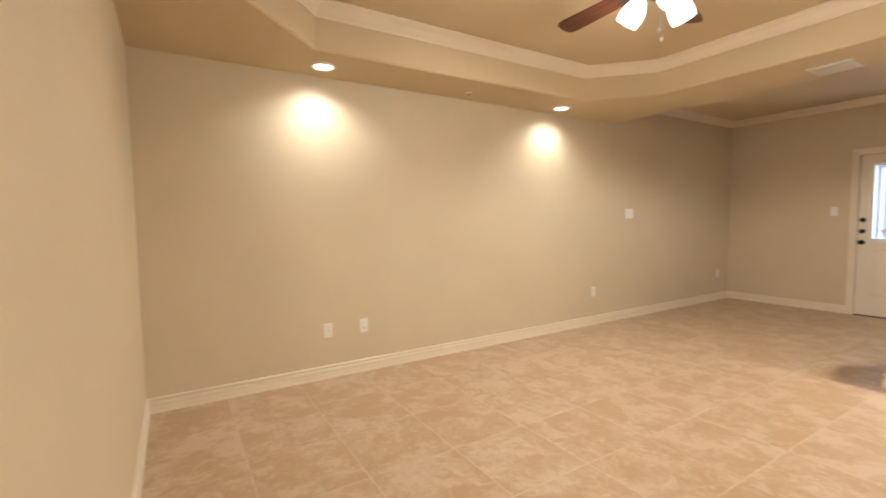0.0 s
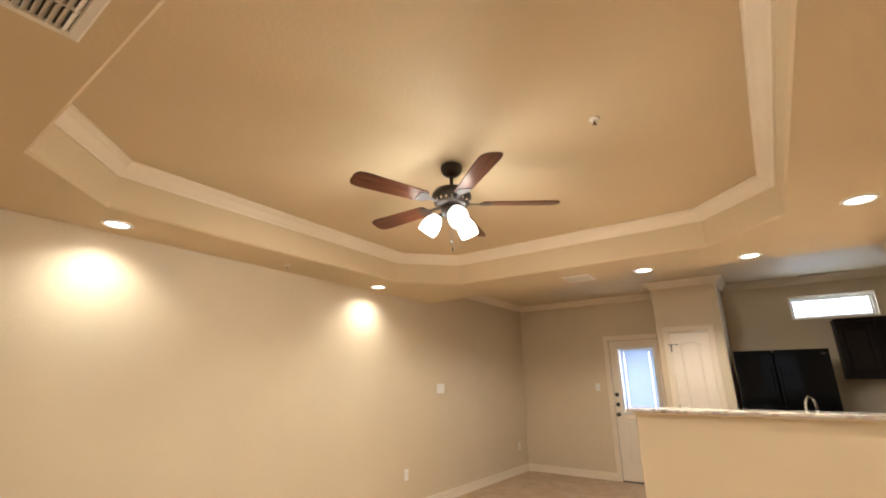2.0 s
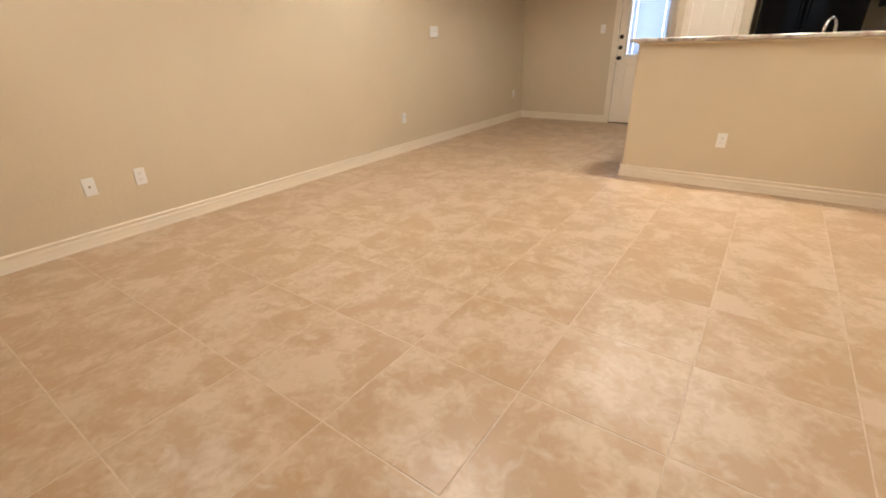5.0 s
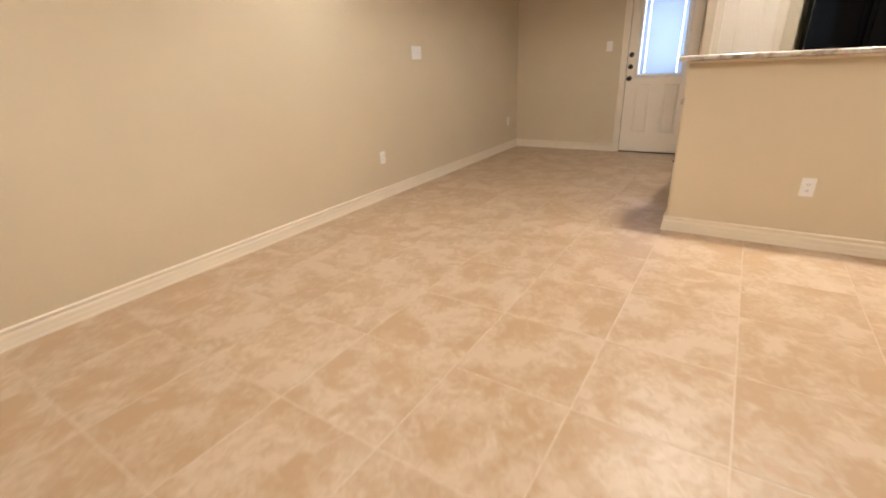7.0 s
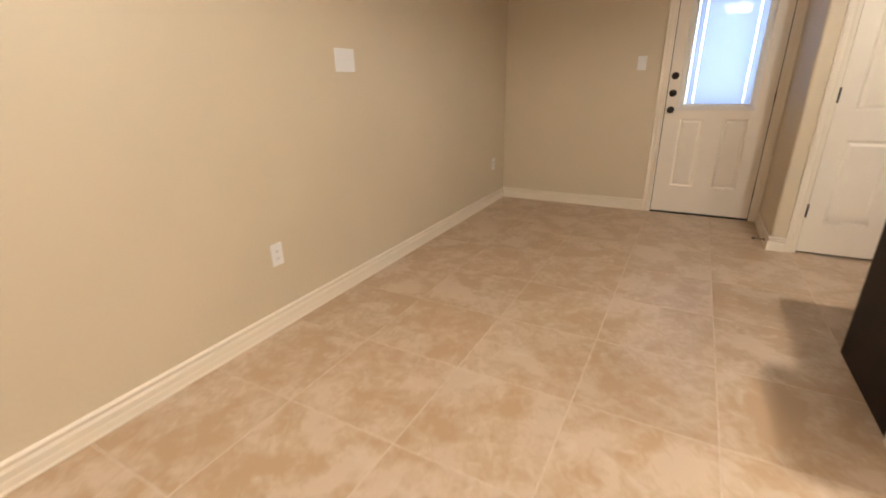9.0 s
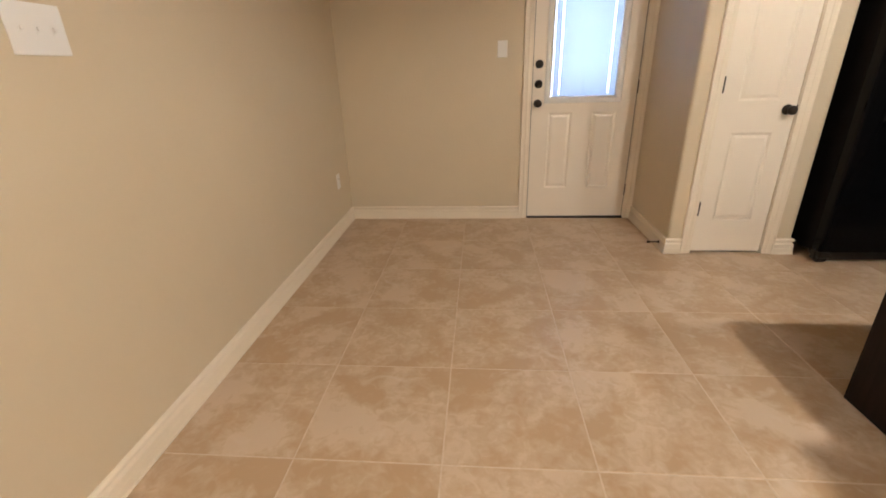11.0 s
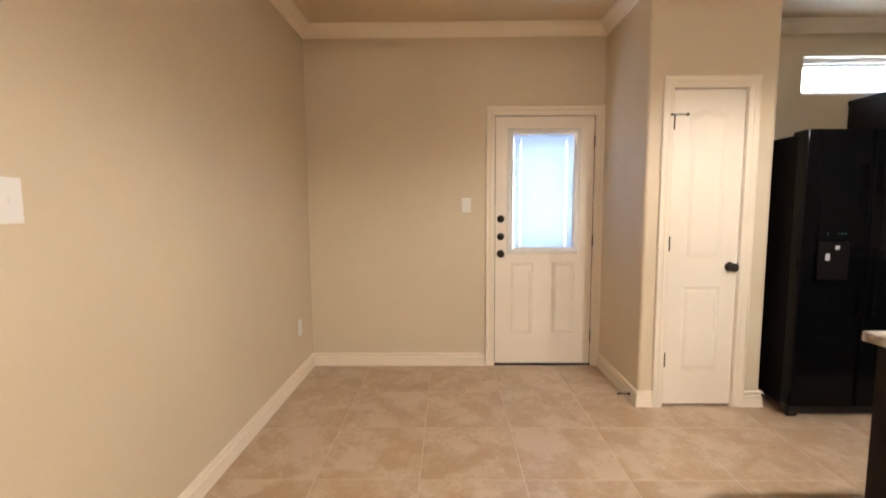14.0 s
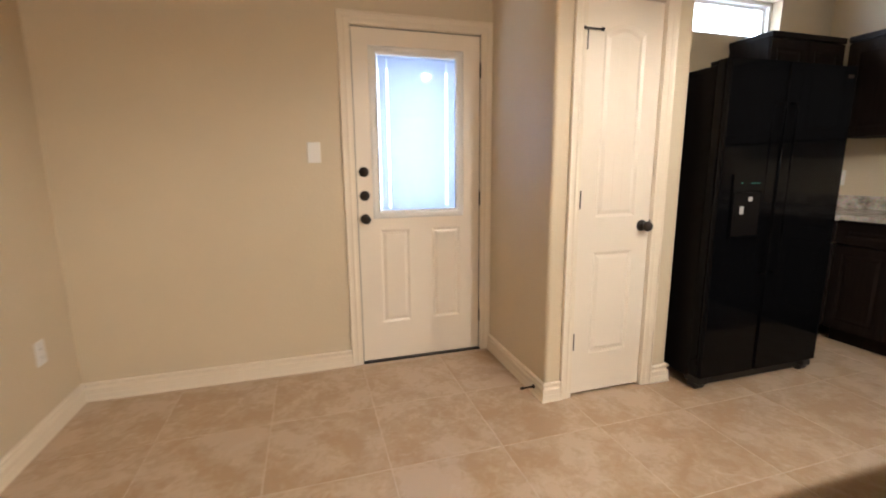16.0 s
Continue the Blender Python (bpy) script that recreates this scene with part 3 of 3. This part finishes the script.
def ceiling_vent(x, y, sx, sy, rows, n, yaw, label):
    v = thing("ceiling_vent", (x, y, ZL), label, "ceiling vent")
    v.matrix_world = pose(x, y, ZL, 0, 0, yaw)
    h, w = sx / 2, sy / 2
    part("frame", sweep([(-h, -w), (h, -w), (h, w), (-h, w)], [(0, 0), (0, -0.004), (0.006, -0.008), (0.030, -0.010), (0.034, -0.004), (0.034, 0)], lambda a, b, z: (a, b, z), True), VENTM, v)
    part("backing", boxes((-h + 0.03, h - 0.03, -w + 0.03, w - 0.03, -0.0015, 0.0)), SLOT, v)
    rh = (sy - 0.068) / rows
    part("divider", boxes(*[(-h + 0.034, h - 0.034, -w + 0.034 + r * rh - 0.005, -w + 0.034 + r * rh + 0.005, -0.009, -0.001) for r in range(1, rows)] or [(-h + 0.034, h - 0.034, -0.004, 0.004, -0.009, -0.001)]), VENTM, v)
    me = to_mesh("slat", boxes((-0.0006, 0.0006, -rh / 2 + 0.004, rh / 2 - 0.004, -0.011, 0.011)), VENTM)
    for r in range(rows):
        for k in range(n):
            s = new("slat", me)
            s.parent = v
            s.matrix_basis = pose(-h + 0.034 + (k + 0.5) * (sx - 0.068) / n, -w + 0.034 + (r + 0.5) * rh, -0.009, 0, 42 if r % 2 else 42, 0)
    return v


ceiling_vent(0.915, 2.320, 0.31, 0.30, 2, 13, 0, "white metal ceiling register with two rows of curved slats")
ceiling_vent(5.21, 2.355, 0.28, 0.28, 2, 12, -90, "white square ceiling register beside the tray")

def sprinkler(x, y, z, label):
    t = thing("ceiling_sprinkler", (x, y, z), label, "sprinkler head", "ceiling sprinklers")
    bm = bmesh.new()
    lathe(bm, [(0.029, 0), (0.029, -0.002), (0.020, -0.005), (0.014, -0.007)], None, 24)
    part("escutcheon", bm, PLATE, t, smooth=True)
    bm = bmesh.new()
    lathe(bm, [(0.008, -0.006), (0.008, -0.018), (0.004, -0.022), (0.004, -0.026), (0.010, -0.027), (0.010, -0.029)], None, 14)
    part("head", bm, STEEL, t)
    return t


sprinkler(2.925, 1.433, ZH, "small round white sprinkler head on the tray ceiling")
sprinkler(3.11, 4.30, ZL, "small sprinkler head on the dropped ceiling")


def ceiling_fan(x, y, turn):
    f = thing("ceiling_fan", (x, y, ZH), "dark bronze five-blade ceiling fan with cherry blades and three lit shades", "ceiling fan")
    bm = bmesh.new()
    lathe(bm, [(0.066, 0.0), (0.070, -0.006), (0.068, -0.030), (0.056, -0.055), (0.036, -0.070), (0.018, -0.074)], None, 32)
    part("canopy", bm, BRONZE, f, "dark bronze canopy", smooth=True)
    bm = bmesh.new()
    lathe(bm, [(0.012, -0.07), (0.012, -0.16)], None, 14)
    part("downrod", bm, BRONZE, f)
    bm = bmesh.new()
    lathe(bm, [(0.020, -0.150), (0.050, -0.156), (0.105, -0.175), (0.122, -0.200), (0.124, -0.225), (0.112, -0.240), (0.108, -0.262), (0.090, -0.275), (0.060, -0.280)], None, 40)
    part("motor_housing", bm, BRONZE, f, "dark bronze motor housing", smooth=True)
    vent_me = to_mesh("housing_vent", boxes((0.108, 0.1125, -0.005, 0.005, -0.259, -0.243)), STEEL)
    for k in range(20):
        v = new("housing_vent", vent_me)
        v.parent = f
        v.matrix_basis = pose(0, 0, 0, 0, 0, 18 * k)
    bm = bmesh.new()
    lathe(bm, [(0.055, -0.276), (0.066, -0.290), (0.066, -0.325), (0.050, -0.345), (0.020, -0.352), (0.008, -0.366)], None, 32)
    part("light_kit", bm, BRONZE, f, smooth=True)
    for k in range(5):
        a = turn + 72 * k
        br = bmesh.new()
        prism(br, rounded([(0.085, -0.016), (0.16, -0.010), (0.20, -0.045), (0.245, -0.040), (0.245, 0.040), (0.20, 0.045), (0.16, 0.010), (0.085, 0.016)], [0, 0, 0.01, 0.01, 0.01, 0.01, 0, 0], 3), -0.004, 0.0)
        b = part("blade_iron", br, BRONZE, f)
        b.matrix_basis = pose(0, 0, -0.262, 0, 0, a) @ pose(0, 0, 0, 12, 0, 0)
        bl = bmesh.new()
        prism(bl, rounded([(0.19, -0.052), (0.62, -0.068), (0.665, -0.050), (0.665, 0.050), (0.62, 0.068), (0.19, 0.052)], [0.02, 0.03, 0.03, 0.03, 0.03, 0.02], 4), 0.0, 0.006)
        b = part("blade", bl, BLADE, f, "reddish-brown cherry wood blade")
        b.matrix_basis = pose(0, 0, -0.262, 0, 0, a) @ pose(0, 0, 0, 12, 0, 0)
    for k, a in enumerate((118, 238, 358)):
        arm = tube([(0.04, 0, -0.315), (0.07, 0, -0.322), (0.092, 0, -0.338)], 0.009)
        b = part("arm", arm, BRONZE, f)
        b.matrix_basis = pose(0, 0, 0, 0, 0, a - 8)
        sh = bmesh.new()
        lathe(sh, [(0.024, 0.0), (0.030, -0.006), (0.046, -0.030), (0.058, -0.062), (0.061, -0.095), (0.056, -0.128), (0.053, -0.128), (0.056, -0.095), (0.052, -0.062), (0.040, -0.030), (0.02, -0.010)], pose(0.090, 0, -0.330, 0, -36, 0), 28)
        s = part("shade", sh, SHADE, f, "glowing frosted glass shade", smooth=True)
        s.matrix_basis = pose(0, 0, 0, 0, 0, a - 8)
        s.visible_shadow = False
    for dx, dy, ln in ((0.020, 0.022, 0.14), (-0.012, -0.014, 0.20)):
        part("pull_chain", tube([(dx, dy, -0.345), (dx, dy, -0.345 - ln)], 0.0013, 6), BRONZE, f)
        bm = bmesh.new()
        lathe(bm, [(0.002, 0), (0.0045, -0.006), (0.005, -0.022), (0.002, -0.028)], pose(dx, dy, -0.345 - ln), 12)
        part("pull_knob", bm, BRONZE, f)
    return f


FANX, FANY = 2.910, 2.340
ceiling_fan(FANX, FANY, -55)
for a in (110, 230, 350):
    lamp = new("fan_lamp", bpy.data.lights.new("fan_lamp", "POINT"))
    lamp.data.energy, lamp.data.color, lamp.data.shadow_soft_size = FAN_WATTS, WARM, 0.08
    lamp.matrix_world = pose(FANX + 0.15 * math.cos(radians(a)), FANY + 0.15 * math.sin(radians(a)), ZH - 0.42)
    lamp = new("fan_lamp", bpy.data.lights.new("fan_lamp", "SPOT"))
    lamp.data.energy, lamp.data.color, lamp.data.shadow_soft_size = FAN_DOWN, WARM, 0.05
    lamp.data.spot_size, lamp.data.spot_blend = radians(172), 0.4
    lamp.matrix_world = pose(FANX + 0.15 * math.cos(radians(a)), FANY + 0.15 * math.sin(radians(a)), ZH - 0.42, 0, 0, a) @ pose(0, 0, 0, 0, -22, 0)

# ---- plates on the walls ----
def plate(name, m, label, category, w, h, kind, group="wall plates"):
    """A cover plate in its own x-z plane that faces along -y."""
    t = thing(name, (0, 0, 0), label, category, group)
    t.matrix_world = m
    part("cover", boxes((-w / 2, w / 2, -0.006, 0.0, -h / 2, h / 2), bevel=0.0025, seg=2), PLATE, t)
    if kind == "outlet":
        for s in (-1, 1):
            bm = bmesh.new()
            prism(bm, rounded([(-0.017, -0.014), (0.017, -0.014), (0.017, 0.014), (-0.017, 0.014)], [0.006] * 4, 3), 0.006, 0.0078)
            bmesh.ops.transform(bm, matrix=pose(0, 0, s * 0.0195, 90, 0, 0), verts=bm.verts)
            part("socket", bm, PLATE, t)
            part("slot", boxes((-0.0075, -0.0055, -0.0083, -0.0076, s * 0.0195 - 0.004, s * 0.0195 + 0.005), (0.0055, 0.0075, -0.0083, -0.0076, s * 0.0195 - 0.004, s * 0.0195 + 0.005), (-0.002, 0.002, -0.0083, -0.0076, s * 0.0195 - 0.010, s * 0.0195 - 0.007)), SLOT, t)
    elif kind == "coax":
        bm = bmesh.new()
        lathe(bm, [(0.008, 0.006), (0.008, 0.009), (0.005, 0.009), (0.005, 0.015)], pose(0, 0, 0, 90, 0, 0), 12)
        part("jack", bm, STEEL, t)
    else:
        n = int(kind)
        for k in range(n):
            u = (k - (n - 1) / 2) * 0.046
            part("toggle_slot", boxes((u - 0.006, u + 0.006, -0.0066, -0.005, -0.013, 0.013)), PLATE, t)
            bm = boxes((u - 0.0045, u + 0.0045, -0.012, -0.006, -0.004, 0.006), bevel=0.001)
            part("toggle", bm, PLATE, t)
    return t


north = lambda x, z: pose(x, NY, z)
west_face = lambda x, y, z: pose(x, y, z, 0, 0, -90)
plate("phone_plate", north(1.828, 0.398), "white wall plate with a cable jack above the baseboard", "wall plate", 0.072, 0.117, "coax")
plate("wall_outlet", north(2.140, 0.398), "white duplex outlet beside the cable plate", "outlet", 0.072, 0.117, "outlet")
plate("wall_outlet", north(5.080, 0.405), "white duplex outlet low on the tan wall", "outlet", 0.072, 0.117, "outlet")
plate("wall_outlet", north(7.945, 0.409), "white duplex outlet near the far corner", "outlet", 0.072, 0.117, "outlet")
plate("light_switch", north(5.747, 1.342), "white three-gang toggle switch plate on the tan wall", "light switch", 0.163, 0.122, "3")
plate("light_switch", west_face(NX, 3.228, 1.340), "white single toggle switch beside the entry door", "light switch", 0.074, 0.118, "1")
plate("wall_outlet", west_face(PWX, 1.213, 0.400), "white duplex outlet on the half wall", "outlet", 0.072, 0.117, "outlet")

ds = thing("door_stop", (7.56, PN + 0.018, 0.050), "dark bronze spring door stop on the baseboard", "door stop")
bm = bmesh.new()
lathe(bm, [(0.012, 0), (0.012, 0.004), (0.005, 0.007), (0.0055, 0.02), (0.0045, 0.022), (0.0055, 0.024), (0.0045, 0.026), (0.005, 0.066)], pose(0, 0, 0, -90, 0, 0), 12)
part("rod", bm, BRONZE, ds)
bm = bmesh.new()
lathe(bm, [(0.007, 0.064), (0.008, 0.068), (0.008, 0.078), (0.005, 0.081)], pose(0, 0, 0, -90, 0, 0), 12)
part("tip", bm, RUBBER, ds)

# ---- peninsula ----
def shaker(t, x, y, z0, z1, y0, y1, name="door"):
    """A cabinet front whose face looks along -x at x; between y0 and y1."""
    d = part(name, slab(0, 0.019, [y0, y0 + 0.055, y1 - 0.055, y1], [z0, z0 + min(0.055, (z1 - z0) * 0.3), z1 - min(0.055, (z1 - z0) * 0.3), z1], {(1, 1)}, set()), ESPRESSO, t)
    d.matrix_basis = pose(x, y, 0)
    return d


def rail_front(t, m, w, z0, z1, name="door"):
    d = part(name, slab(0, 0.019, [0, 0.055, w - 0.055, w], [z0, z0 + min(0.055, (z1 - z0) * 0.3), z1 - min(0.055, (z1 - z0) * 0.3), z1], {(1, 1)}, set()), ESPRESSO, t)
    d.matrix_basis = m
    return d


def base_cabinet(m, w, label, doors=2):
    """Front at local x = 0 looking along -x, running along y to w, 0.6 deep."""
    t = thing("base_cabinet", (0, 0, 0), label, "cabinet", "kitchen base cabinets")
    t.matrix_world = m
    part("body", boxes((0.02, 0.60, 0, w, 0.10, 0.875), bevel=0.001), ESPRESSO, t)
    part("toe_kick", boxes((0.085, 0.60, 0.002, w - 0.002, 0, 0.10)), ESPRESSO, t)
    n = doors
    for k in range(n):
        a = (w / n) * k + 0.003
        rail_front(t, pose(0, a, 0), w / n - 0.006, 0.115, 0.70)
        rail_front(t, pose(0, a, 0), w / n - 0.006, 0.712, 0.865, "drawer_front")
    return t


for k, (a, w, n) in enumerate(((0.06, 0.6, 2), (0.66, 0.75, 2), (1.41, 0.57, 1))):
    base_cabinet(pose(6.05, a + w, 0, 0, 0, 180), w, "espresso wooden base cabinet under the peninsula counter", n)
tagged(part("cabinet_end_panel", boxes((HX + 0.002, 6.054, 1.9805, 1.990, 0.0, 0.874), bevel=0.001), ESPRESSO), "dark espresso wooden end panel of the peninsula cabinets", "cabinet panel")
tagged(part("peninsula_countertop", boxes((HX, 6.085, SY + 0.01, 2.015, 0.875, 0.910), bevel=0.006, seg=2), GRANITE), "speckled grey granite countertop on the peninsula", "countertop")
tagged(part("bar_top", boxes((5.176, 5.535, SY + 0.003, 2.037, 1.162, 1.194), bevel=0.008, seg=3), GRANITE), "speckled grey granite bar top on the half wall", "bar top")
tagged(part("bar_cap_moulding", boxes((PWX - 0.014, HX + 0.002, SY + 0.003, PWY + 0.014, 1.146, 1.162), bevel=0.004, seg=2), TRIM), "cream moulding under the granite bar top", "moulding")
fc = thing("kitchen_faucet", (5.66, 0.74, 0.91), "chrome gooseneck kitchen faucet behind the bar top", "faucet")
bm = bmesh.new()
lathe(bm, [(0.028, 0), (0.026, 0.01), (0.018, 0.02), (0.016, 0.12), (0.013, 0.13)], None, 20)
part("base", bm, STEEL, fc, smooth=True)
pts = [(0, 0, 0.12), (0, 0, 0.30)] + [(0.075 * (1 - math.cos(radians(a))), -0.038 * (1 - math.cos(radians(a))), 0.30 + 0.085 * math.sin(radians(a))) for a in range(20, 181, 20)] + [(0.151, -0.076, 0.24)]
part("spout", tube(pts, 0.011, 12), STEEL, fc, smooth=True)
part("handle", tube([(0, 0.015, 0.09), (0, 0.05, 0.11), (0, 0.08, 0.15)], 0.006, 8), STEEL, fc, smooth=True)
sk = thing("kitchen_sink", (5.78, 0.74, 0.91), "stainless steel sink rim in the peninsula counter", "sink")
part("rim", sweep([(-0.2, -0.35), (0.2, -0.35), (0.2, 0.35), (-0.2, 0.35)], [(0, 0.001), (0, 0.004), (0.018, 0.004), (0.02, 0.001)], lambda a, b, z: (a + 0.08, b, z), True), STEEL, sk)

# ---- refrigerator ----
fr = thing("refrigerator", (7.293, 0.822, 0), "glossy black side-by-side refrigerator with an ice dispenser", "refrigerator")
part("cabinet", boxes((0.085, 0.72, -0.44, 0.44, 0.06, 1.745), bevel=0.006, seg=2), BLACKP, fr)
SPL = 0.055


def fridge_door(name, y0, y1):
    """A flat door with softened long edges."""
    bm = bmesh.new()
    prism(bm, [(0.075, y0)] + [(0.022, y0), (0.012, y0 + 0.002)] + [(0.004, y0 + 0.004), (0.001, y0 + 0.010), (0.001, y1 - 0.010), (0.004, y1 - 0.004)] + [(0.012, y1 - 0.002), (0.022, y1), (0.075, y1)], 0.085, 1.765)
    d = part(name, bm, BLACKG, fr)
    return d


d1 = fridge_door("freezer_door", SPL + 0.004, 0.447)
d2 = fridge_door("fridge_door", -0.447, SPL - 0.004)
for y in (SPL + 0.04, SPL - 0.04):
    bm = tube([(0.0, y, 0.66), (-0.024, y, 0.665), (-0.030, y, 0.69), (-0.030, y, 1.53), (-0.024, y, 1.555), (0.0, y, 1.56)], 0.008, 10)
    part("handle", bm, BLACKG, d1 if y > SPL else d2, smooth=True)
part("dispenser_frame", sweep([(0.15, 0.86), (0.36, 0.86), (0.36, 1.20), (0.15, 1.20)], [(0, 0), (0, 0.006), (0.012, 0.006), (0.014, 0)], lambda a, b, w: (-0.002 - w * 1.1, a, b), True), BLACKG, d1)
part("dispenser_panel", boxes((-0.008, 0.001, 0.162, 0.348, 1.11, 1.19), bevel=0.001), BLACKG, d1)
part("dispenser_recess", boxes((-0.006, 0.001, 0.162, 0.348, 0.87, 1.105)), BLACKP, d1)
part("dispenser_tray", boxes((-0.022, -0.001, 0.168, 0.342, 0.868, 0.88), bevel=0.002), BLACKG, d1)
for y in (0.19, 0.215, 0.235, 0.30):
    part("indicator_light", boxes((-0.0095, -0.008, y, y + 0.004, 1.152, 1.155)), LED, d1)
part("paper_tag", boxes((-0.016, -0.0145, 0.285, 0.31, 0.995, 1.035)), TAG, d1, "white paper tag")
part("paper_tag", boxes((-0.0105, -0.0085, 0.225, 0.25, 1.06, 1.082)), TAG, d1, "white paper tag")
part("badge", boxes((-0.0045, 0.004, -0.415, -0.375, 1.705, 1.722), bevel=0.001), BRONZE, d2, "small silver badge")
part("grille", boxes((0.05, 0.09, -0.44, 0.44, 0.015, 0.078), bevel=0.003), RUBBER, fr)
for y in (-0.40, 0.40):
    bm = bmesh.new()
    lathe(bm, [(0.026, -0.028), (0.032, -0.022), (0.032, 0.022), (0.026, 0.028)], pose(0.055, y, 0.032, 90, 0, 0), 18)
    box(bm, 0.012, 0.12, y - 0.034, y + 0.034, 0.035, 0.075, bevel=0.006)
    part("roller_foot", bm, RUBBER, fr, "black roller foot")
for y in (0.36, -0.43):
    part("hinge_cover", boxes((0.08, 0.14, y, y + 0.07, 1.745, 1.768), bevel=0.004), BLACKP, fr)

# ---- kitchen cabinets beyond ----
def wall_cabinet(m, w, z0, z1, label, n):
    t = thing("wall_cabinet", (0, 0, 0), label, "cabinet", "kitchen wall cabinets")
    t.matrix_world = m
    part("body", boxes((0.02, 0.32, 0, w, z0, z1), bevel=0.001), ESPRESSO, t)
    part("cornice", boxes((-0.004, 0.325, -0.004, w + 0.004, z1 - 0.03, z1 + 0.008), bevel=0.003), ESPRESSO, t)
    for k in range(n):
        rail_front(t, pose(0, (w / n) * k + 0.003, 0), w / n - 0.006, z0 + 0.006, z1 - 0.04)
    return t


wall_cabinet(pose(7.925, -0.50, 0), 0.715, 1.440, 2.132, "espresso wooden wall cabinet above the corner counter", 2)
for k in range(3):
    wall_cabinet(pose(7.90 - 0.75 * k, -0.495, 0, 0, 0, -90) @ pose(0, -0.75, 0), 0.75, 1.440, 2.132, "espresso wooden wall cabinet on the kitchen south wall", 2)
base_cabinet(pose(7.64, -0.22, 0), 0.55, "espresso wooden base cabinet beside the refrigerator", 1)
for k in range(3):
    base_cabinet(pose(7.64 - 0.7 * k, -0.215, 0, 0, 0, -90) @ pose(0, -0.7, 0), 0.7, "espresso wooden base cabinet on the kitchen south wall", 2)
bm = bmesh.new()
prism(bm, [(5.46, KY + 0.001), (8.249, KY + 0.001), (8.249, 0.335), (7.61, 0.335), (7.61, -0.185), (5.46, -0.185)], 0.876, 0.910)
tagged(part("kitchen_countertop", bm, GRANITE), "speckled grey granite countertop on the kitchen cabinets", "countertop")
tagged(part("backsplash", boxes((5.46, 8.23, KY + 0.001, KY + 0.02, 0.911, 1.01), (8.23, 8.249, KY + 0.021, 0.335, 0.911, 1.01), bevel=0.002), GRANITE), "low granite backsplash behind the counter", "backsplash")
plate("wall_outlet", pose(8.03, KY, 1.145) @ pose(0, 0, 0, 0, 0, 180), "white duplex outlet above the kitchen counter", "outlet", 0.072, 0.117, "outlet")

# ---- floor tiles ----
PITCH, GAP = 0.5105, 0.0056
GX, GY = 7.190, 3.518
bm = bmesh.new()
h = (PITCH - GAP) / 2
bv = 0.0012
lo = [bm.verts.new((sx * h, sy * h, -0.004)) for sx, sy in ((-1, -1), (1, -1), (1, 1), (-1, 1))]
mid_v = [bm.verts.new((sx * h, sy * h, -bv)) for sx, sy in ((-1, -1), (1, -1), (1, 1), (-1, 1))]
top = [bm.verts.new((sx * (h - bv), sy * (h - bv), 0)) for sx, sy in ((-1, -1), (1, -1), (1, 1), (-1, 1))]
bm.faces.new(top)
for i in range(4):
    j = (i + 1) % 4
    bm.faces.new((lo[i], lo[j], mid_v[j], mid_v[i]))
    bm.faces.new((mid_v[i], mid_v[j], top[j], top[i]))
tile_me = to_mesh("tile", bm, TILE)
i0, i1 = math.floor((WX - GX) / PITCH), math.floor((NX - GX) / PITCH + 0.05)
j0, j1 = math.floor((KY - GY) / PITCH), math.ceil((NY - GY) / PITCH)
for i in range(i0, i1):
    for j in range(j0, j1):
        if GX + (i + 1) * PITCH < HX and GY + (j + 1) * PITCH < SY:
            continue
        t = new("tile", tile_me)
        t.parent = floor
        t.matrix_basis = pose(GX + (i + 0.5) * PITCH, GY + (j + 0.5) * PITCH, random.uniform(-0.0004, 0.0), 0, 0, random.choice((0, 90, 180, 270)))
